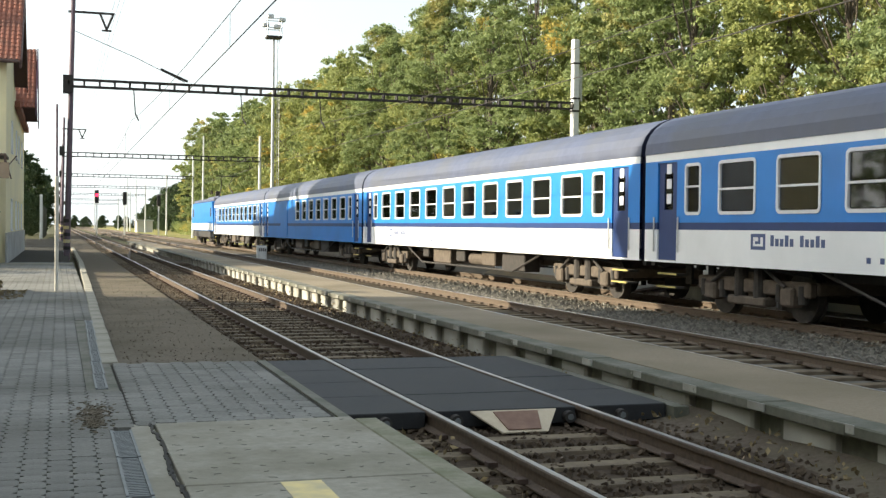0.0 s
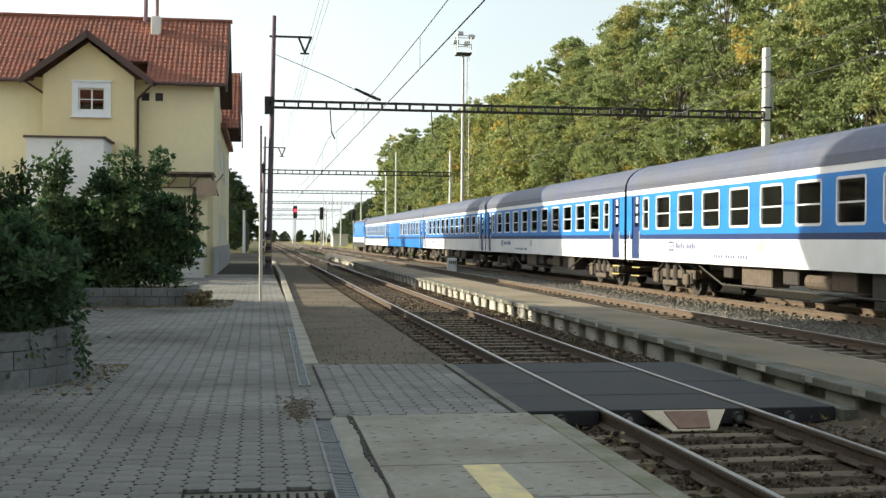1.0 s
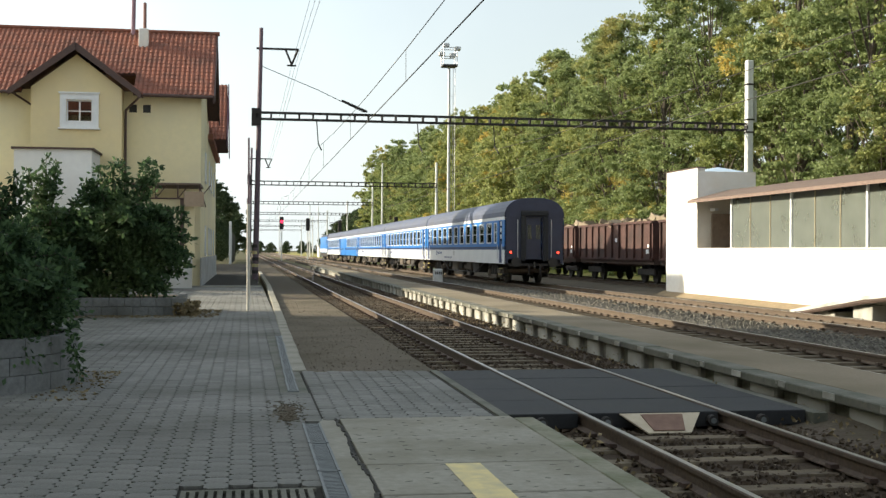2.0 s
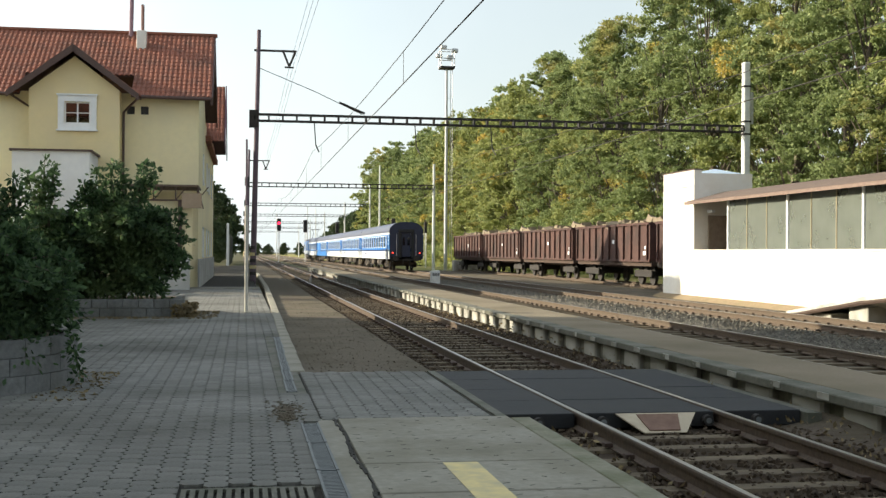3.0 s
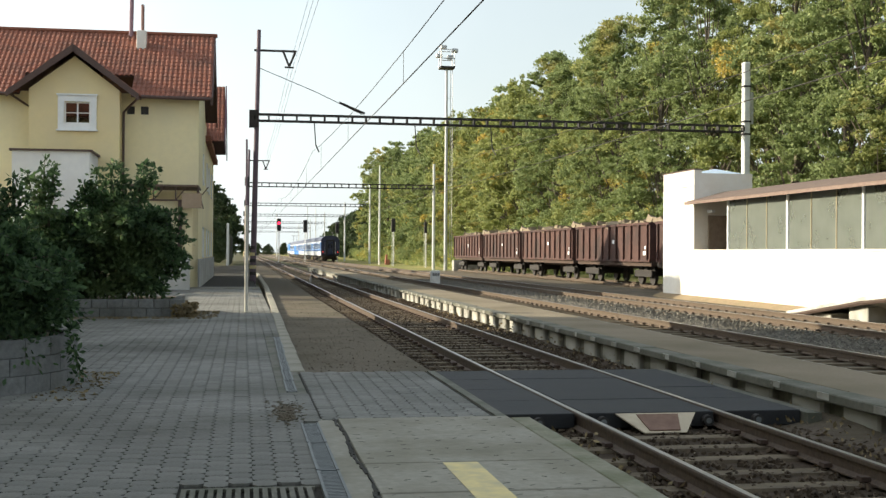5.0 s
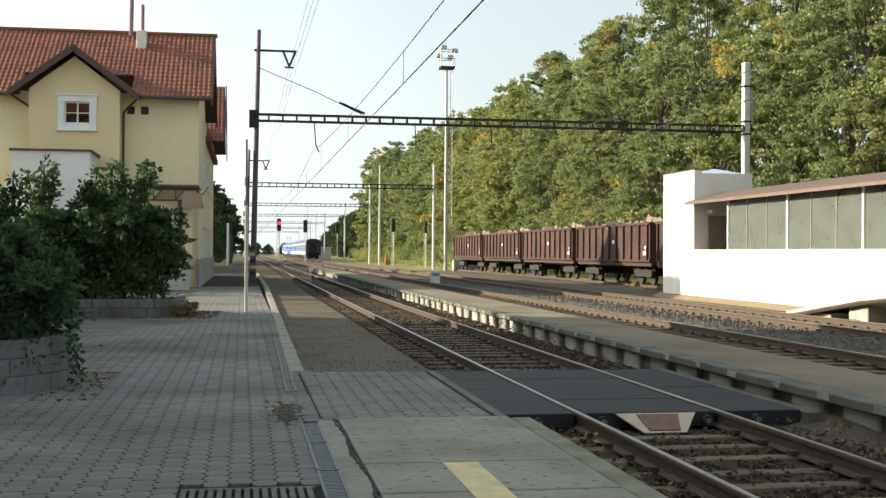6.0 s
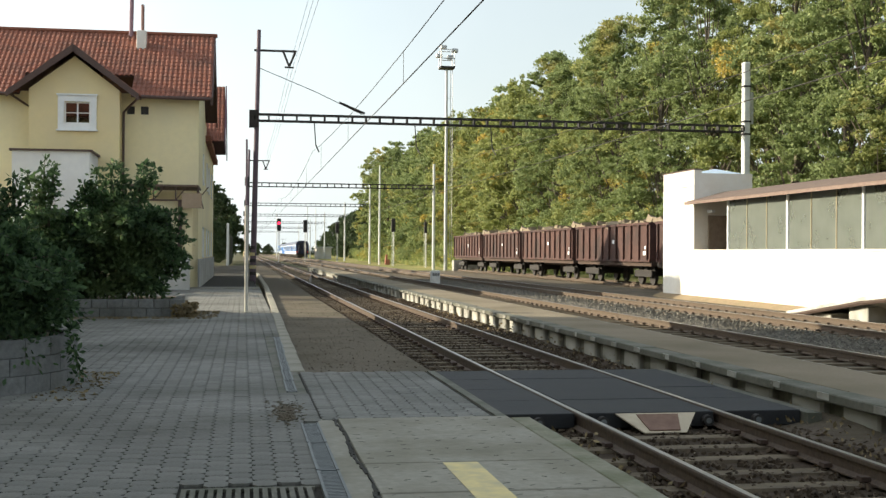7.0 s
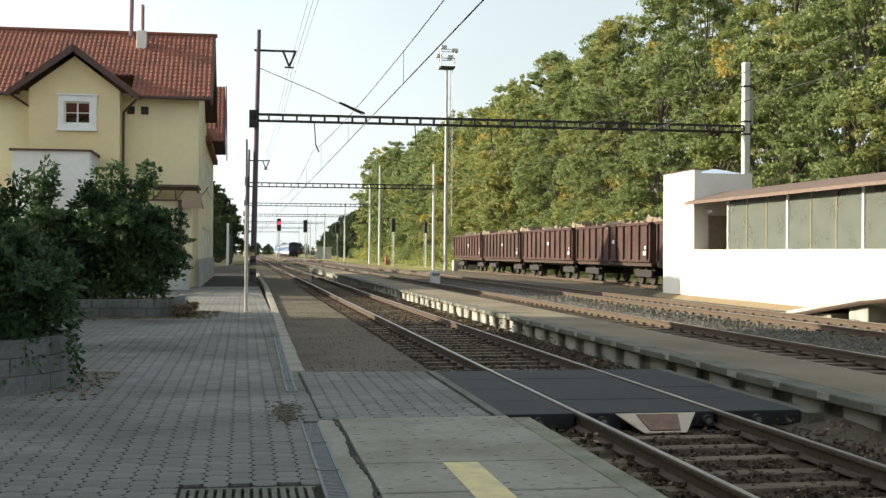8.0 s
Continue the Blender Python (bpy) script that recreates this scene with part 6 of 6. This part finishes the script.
def round_planter(name, cx, cy, r, courses, label, arc=(0, 360)):
    p = thing(name, label, "planter", "block planters")
    n = int(2 * math.pi * r / 0.40)
    for j in range(courses):
        for i in range(n):
            a0 = (i + 0.5 * (j % 2)) * 2 * math.pi / n
            a1 = a0 + 2 * math.pi / n * 0.975
            bm = bmesh.new()
            o = [(cx + q * math.cos(a), cy + q * math.sin(a)) for q, a in ((r, a0), (r, (a0 + a1) / 2), (r, a1), (r - 0.16, a1), (r - 0.16, a0))]
            prism(bm, o, "z", j * 0.205, j * 0.205 + 0.197)
            part("block", bm, CONC_BLOCK_GREY, p)
    bm = bmesh.new()
    prism(bm, [(cx + (r - 0.14) * math.cos(a * 0.2618), cy + (r - 0.14) * math.sin(a * 0.2618)) for a in range(24)], "z", -0.02, courses * 0.205 - 0.06)
    part("soil", bm, DIRT, p, "brown soil filling")
    return p


CONC_BLOCK_GREY = mat("grey_planter_block", (0.13, 0.13, 0.127), (0.20, 0.20, 0.193), 14, 0.9, 0.4, grime=(0.09, 0.088, 0.078), gscale=1.5, vary=0.12)
round_planter("round_planter", -3.75, 15.3, 1.75, 3, "round planter of grey concrete blocks in courses")
pl2 = thing("long_planter", "low straight-sided planter of grey concrete blocks", "planter", "block planters")
for j in range(2):
    for i in range(9):
        part("block", boxes((-4.9 + i * 0.37 + 0.18 * (j % 2), 30.2, j * 0.22, -4.9 + i * 0.37 + 0.36 + 0.18 * (j % 2), 30.4, j * 0.22 + 0.212), bevel=0.012), CONC_BLOCK_GREY, pl2)
    for i in range(8):
        part("block", boxes((-1.72, 30.42 + i * 0.4, j * 0.22, -1.54, 30.8 + i * 0.4, j * 0.22 + 0.212), bevel=0.012), CONC_BLOCK_GREY, pl2)
part("soil", boxes((-5.2, 30.4, -0.02, -1.72, 33.6, 0.38)), DIRT, pl2)

rb = random.Random(8)


def bush_blobs(cx, cy, rx, ry, z0, z1, n, q0, q1):
    """Clumps filling a rounded shrub between z0 and z1."""
    out = []
    while len(out) < n:
        u, v, w = rb.uniform(-1, 1), rb.uniform(-1, 1), rb.uniform(-1, 1)
        if u * u + v * v + max(0, w) ** 2 < 1.0:
            out.append((cx + u * rx, cy + v * ry, (z0 + z1) / 2 + w * (z1 - z0) / 2, rb.uniform(q0, q1)))
    return out


def twigs(x, y, z, n, reach, up0, up1):
    """Long leafy shoots that stand out of a shrub: stems and the clumps along them."""
    st, bl = [], []
    for _ in range(n):
        e = (x + rb.uniform(-reach, reach), y + rb.uniform(-0.4, 0.4), rb.uniform(up0, up1))
        st.append(((x + (e[0] - x) * 0.3, y, z), e, 0.018, 0.005))
        for k in range(6):
            f = 0.45 + 0.11 * k
            bl.append((x + (e[0] - x) * (0.3 + 0.7 * f) + rb.uniform(-0.08, 0.08), y + (e[1] - y) * f, z + (e[2] - z) * f + rb.uniform(-0.06, 0.06), 0.15))
    return st, bl


def arching(cx, cy, cz, n, reach, rise, seed, a0=0.0, a1=6.283):
    """Long arching shoots thrown out of a shrub on all sides, bending down at their tips."""
    r = random.Random(seed)
    st, bl = [], []
    for _ in range(n):
        a, l, up = r.uniform(a0, a1), reach * r.uniform(0.7, 1.25), rise * r.uniform(0.2, 1.2)
        pts = [Vector((cx + math.cos(a) * l * t, cy + math.sin(a) * l * t * 0.8, cz + up * (1.9 * t - 1.25 * t * t))) for t in (0.25, 0.45, 0.62, 0.76, 0.89, 1.0)]
        for p, q in zip(pts, pts[1:]):
            st.append((tuple(p), tuple(q), 0.010, 0.006))
            for k in (0.3, 0.8):
                m = p.lerp(q, k)
                bl.append((m.x, m.y, m.z, r.uniform(0.09, 0.17)))
    return st, bl


st, bl = twigs(-3.15, 31.6, 2.4, 14, 1.0, 3.0, 4.0)
s2, b2 = arching(-3.2, 31.6, 1.6, 40, 1.6, 1.3, 91)
s3, b3 = arching(-2.75, 31.3, 0.9, 14, 1.2, 0.9, 92, -1.5, 1.2)
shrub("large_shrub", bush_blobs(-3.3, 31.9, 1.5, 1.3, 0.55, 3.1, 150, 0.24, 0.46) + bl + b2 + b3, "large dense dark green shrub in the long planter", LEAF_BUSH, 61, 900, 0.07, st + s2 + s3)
st, bl = twigs(-4.9, 31.6, 2.2, 7, 1.2, 2.9, 3.9)
s2, b2 = arching(-5.3, 31.6, 1.6, 30, 1.7, 1.2, 93)
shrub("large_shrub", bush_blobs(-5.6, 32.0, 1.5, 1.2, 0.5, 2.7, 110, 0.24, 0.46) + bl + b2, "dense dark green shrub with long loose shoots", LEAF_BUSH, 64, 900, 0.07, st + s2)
st, bl = twigs(-3.1, 15.0, 1.3, 10, 0.7, 1.7, 2.3)
drip = [(-1.98 + 0.02 * k, 14.55 - 0.02 * k, 0.72 - 0.085 * k, 0.09) for k in range(7)]
s2, b2 = arching(-3.2, 14.9, 0.9, 40, 1.35, 0.9, 94)
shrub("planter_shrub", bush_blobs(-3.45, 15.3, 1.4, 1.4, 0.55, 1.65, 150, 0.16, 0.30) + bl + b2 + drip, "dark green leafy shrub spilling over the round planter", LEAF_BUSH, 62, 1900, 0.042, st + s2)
st, bl = twigs(-4.4, 20.5, 1.6, 9, 0.9, 2.2, 3.0)
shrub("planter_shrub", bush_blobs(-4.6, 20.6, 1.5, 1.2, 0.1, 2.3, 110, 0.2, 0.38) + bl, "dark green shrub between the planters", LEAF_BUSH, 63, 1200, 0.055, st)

for cx0, cx1, cy0, cy1, n, seed in ((-5.0, -0.7, 29.2, 30.25, 900, 95), (-1.5, -0.6, 30.0, 33.0, 500, 96), (-2.3, -1.6, 13.4, 16.5, 260, 97)):
    lt = thing("leaf_litter", "dry fallen leaves and soil along the planter's foot", "litter", kind="stuff")
    rl = np.random.default_rng(seed)
    v, f = leaves(np.stack([rl.uniform(cx0, cx1, n), cy1 - (cy1 - cy0) * rl.random(n) ** 1.6, rl.uniform(0.004, 0.02, n)], 1), 0.034, seed)
    mass("leaves", v * (1, 1, 0.6), f, WEED, "", "", lt, "")

# weeds, moss and litter along the track and the crossing
for nm, x0, x1, y0, y1, n, seed in (("dry_weeds", 5.45, 6.05, 8.5, 15.5, 420, 81), ("dry_weeds", 5.5, 6.05, 15.5, 40, 500, 82), ("dry_weeds", 2.86, 3.2, 6, 11.4, 110, 83)):
    t = thing(nm, "tufts of dry grass and weeds beside the rail", "weeds", kind="stuff")
    r = np.random.default_rng(seed)
    c = np.stack([r.uniform(x0, x1, n), r.uniform(y0, y1, n), -0.21 + r.random(n) ** 2 * 0.2], 1)
    v, f = leaves(c, 0.03, seed)
    mass("blades", v, f, WEED, "", "", t, "")
r = np.random.default_rng(84)
n = 260
lt = thing("leaf_litter", "scattered fallen leaves and pale litter on the ballast", "litter", kind="stuff")
v, f = leaves(np.stack([r.uniform(2.9, 6.0, n), 5.5 + 30 * r.random(n) ** 2, r.uniform(-0.175, -0.165, n)], 1), 0.022, 85)
mass("leaves", v, f, LITTER, "", "", lt, "")
tufts = thing("dry_weeds", "dry grass and weeds at the planter's corner", "weeds", kind="stuff")
v, f = leaves(np.stack([RNG.uniform(-1.7, -1.1, 500), RNG.uniform(29.9, 31, 500), RNG.uniform(0, 0.35, 500)], 1), 0.06, 71)
mass("blades", v, f, WEED, "", "", tufts, "")
n = 4000
v, f = leaves(np.stack([RNG.uniform(23.6, 31, n), RNG.uniform(100, 260, n), RNG.uniform(-0.25, 0.25, n)], 1), 0.22, 72)
mass("grass_tufts", v, f, LEAF, "tufts of yellow-green grass on the verge", "grass")

# ---- the station building beside the camera, out of view, whose shade falls on the tracks ----
# added wall behind the shrubs, its height set to shade the left paving
yard_wall = thing("yard_wall", "plain rendered wall added beside the platform for its shade", "wall", kind="structure")
part("wall", boxes((-7.9, 21.2, -0.1, -7.6, 51.0, 2.3)), CREAM_WALL, yard_wall)
stn = thing("station_building", "long station building beside the platform", "building")
part("wall", boxes((-18, -60, -0.1, -9.0, 32.0, 10.0)), CREAM_WALL, stn)
bm = bmesh.new()
prism(bm, [(-18.8, 9.8), (-8.4, 9.8), (-13.6, 14.4)], "y", -60, 32.6)
part("roof", bm, ROOF_TILE, stn)

motions()
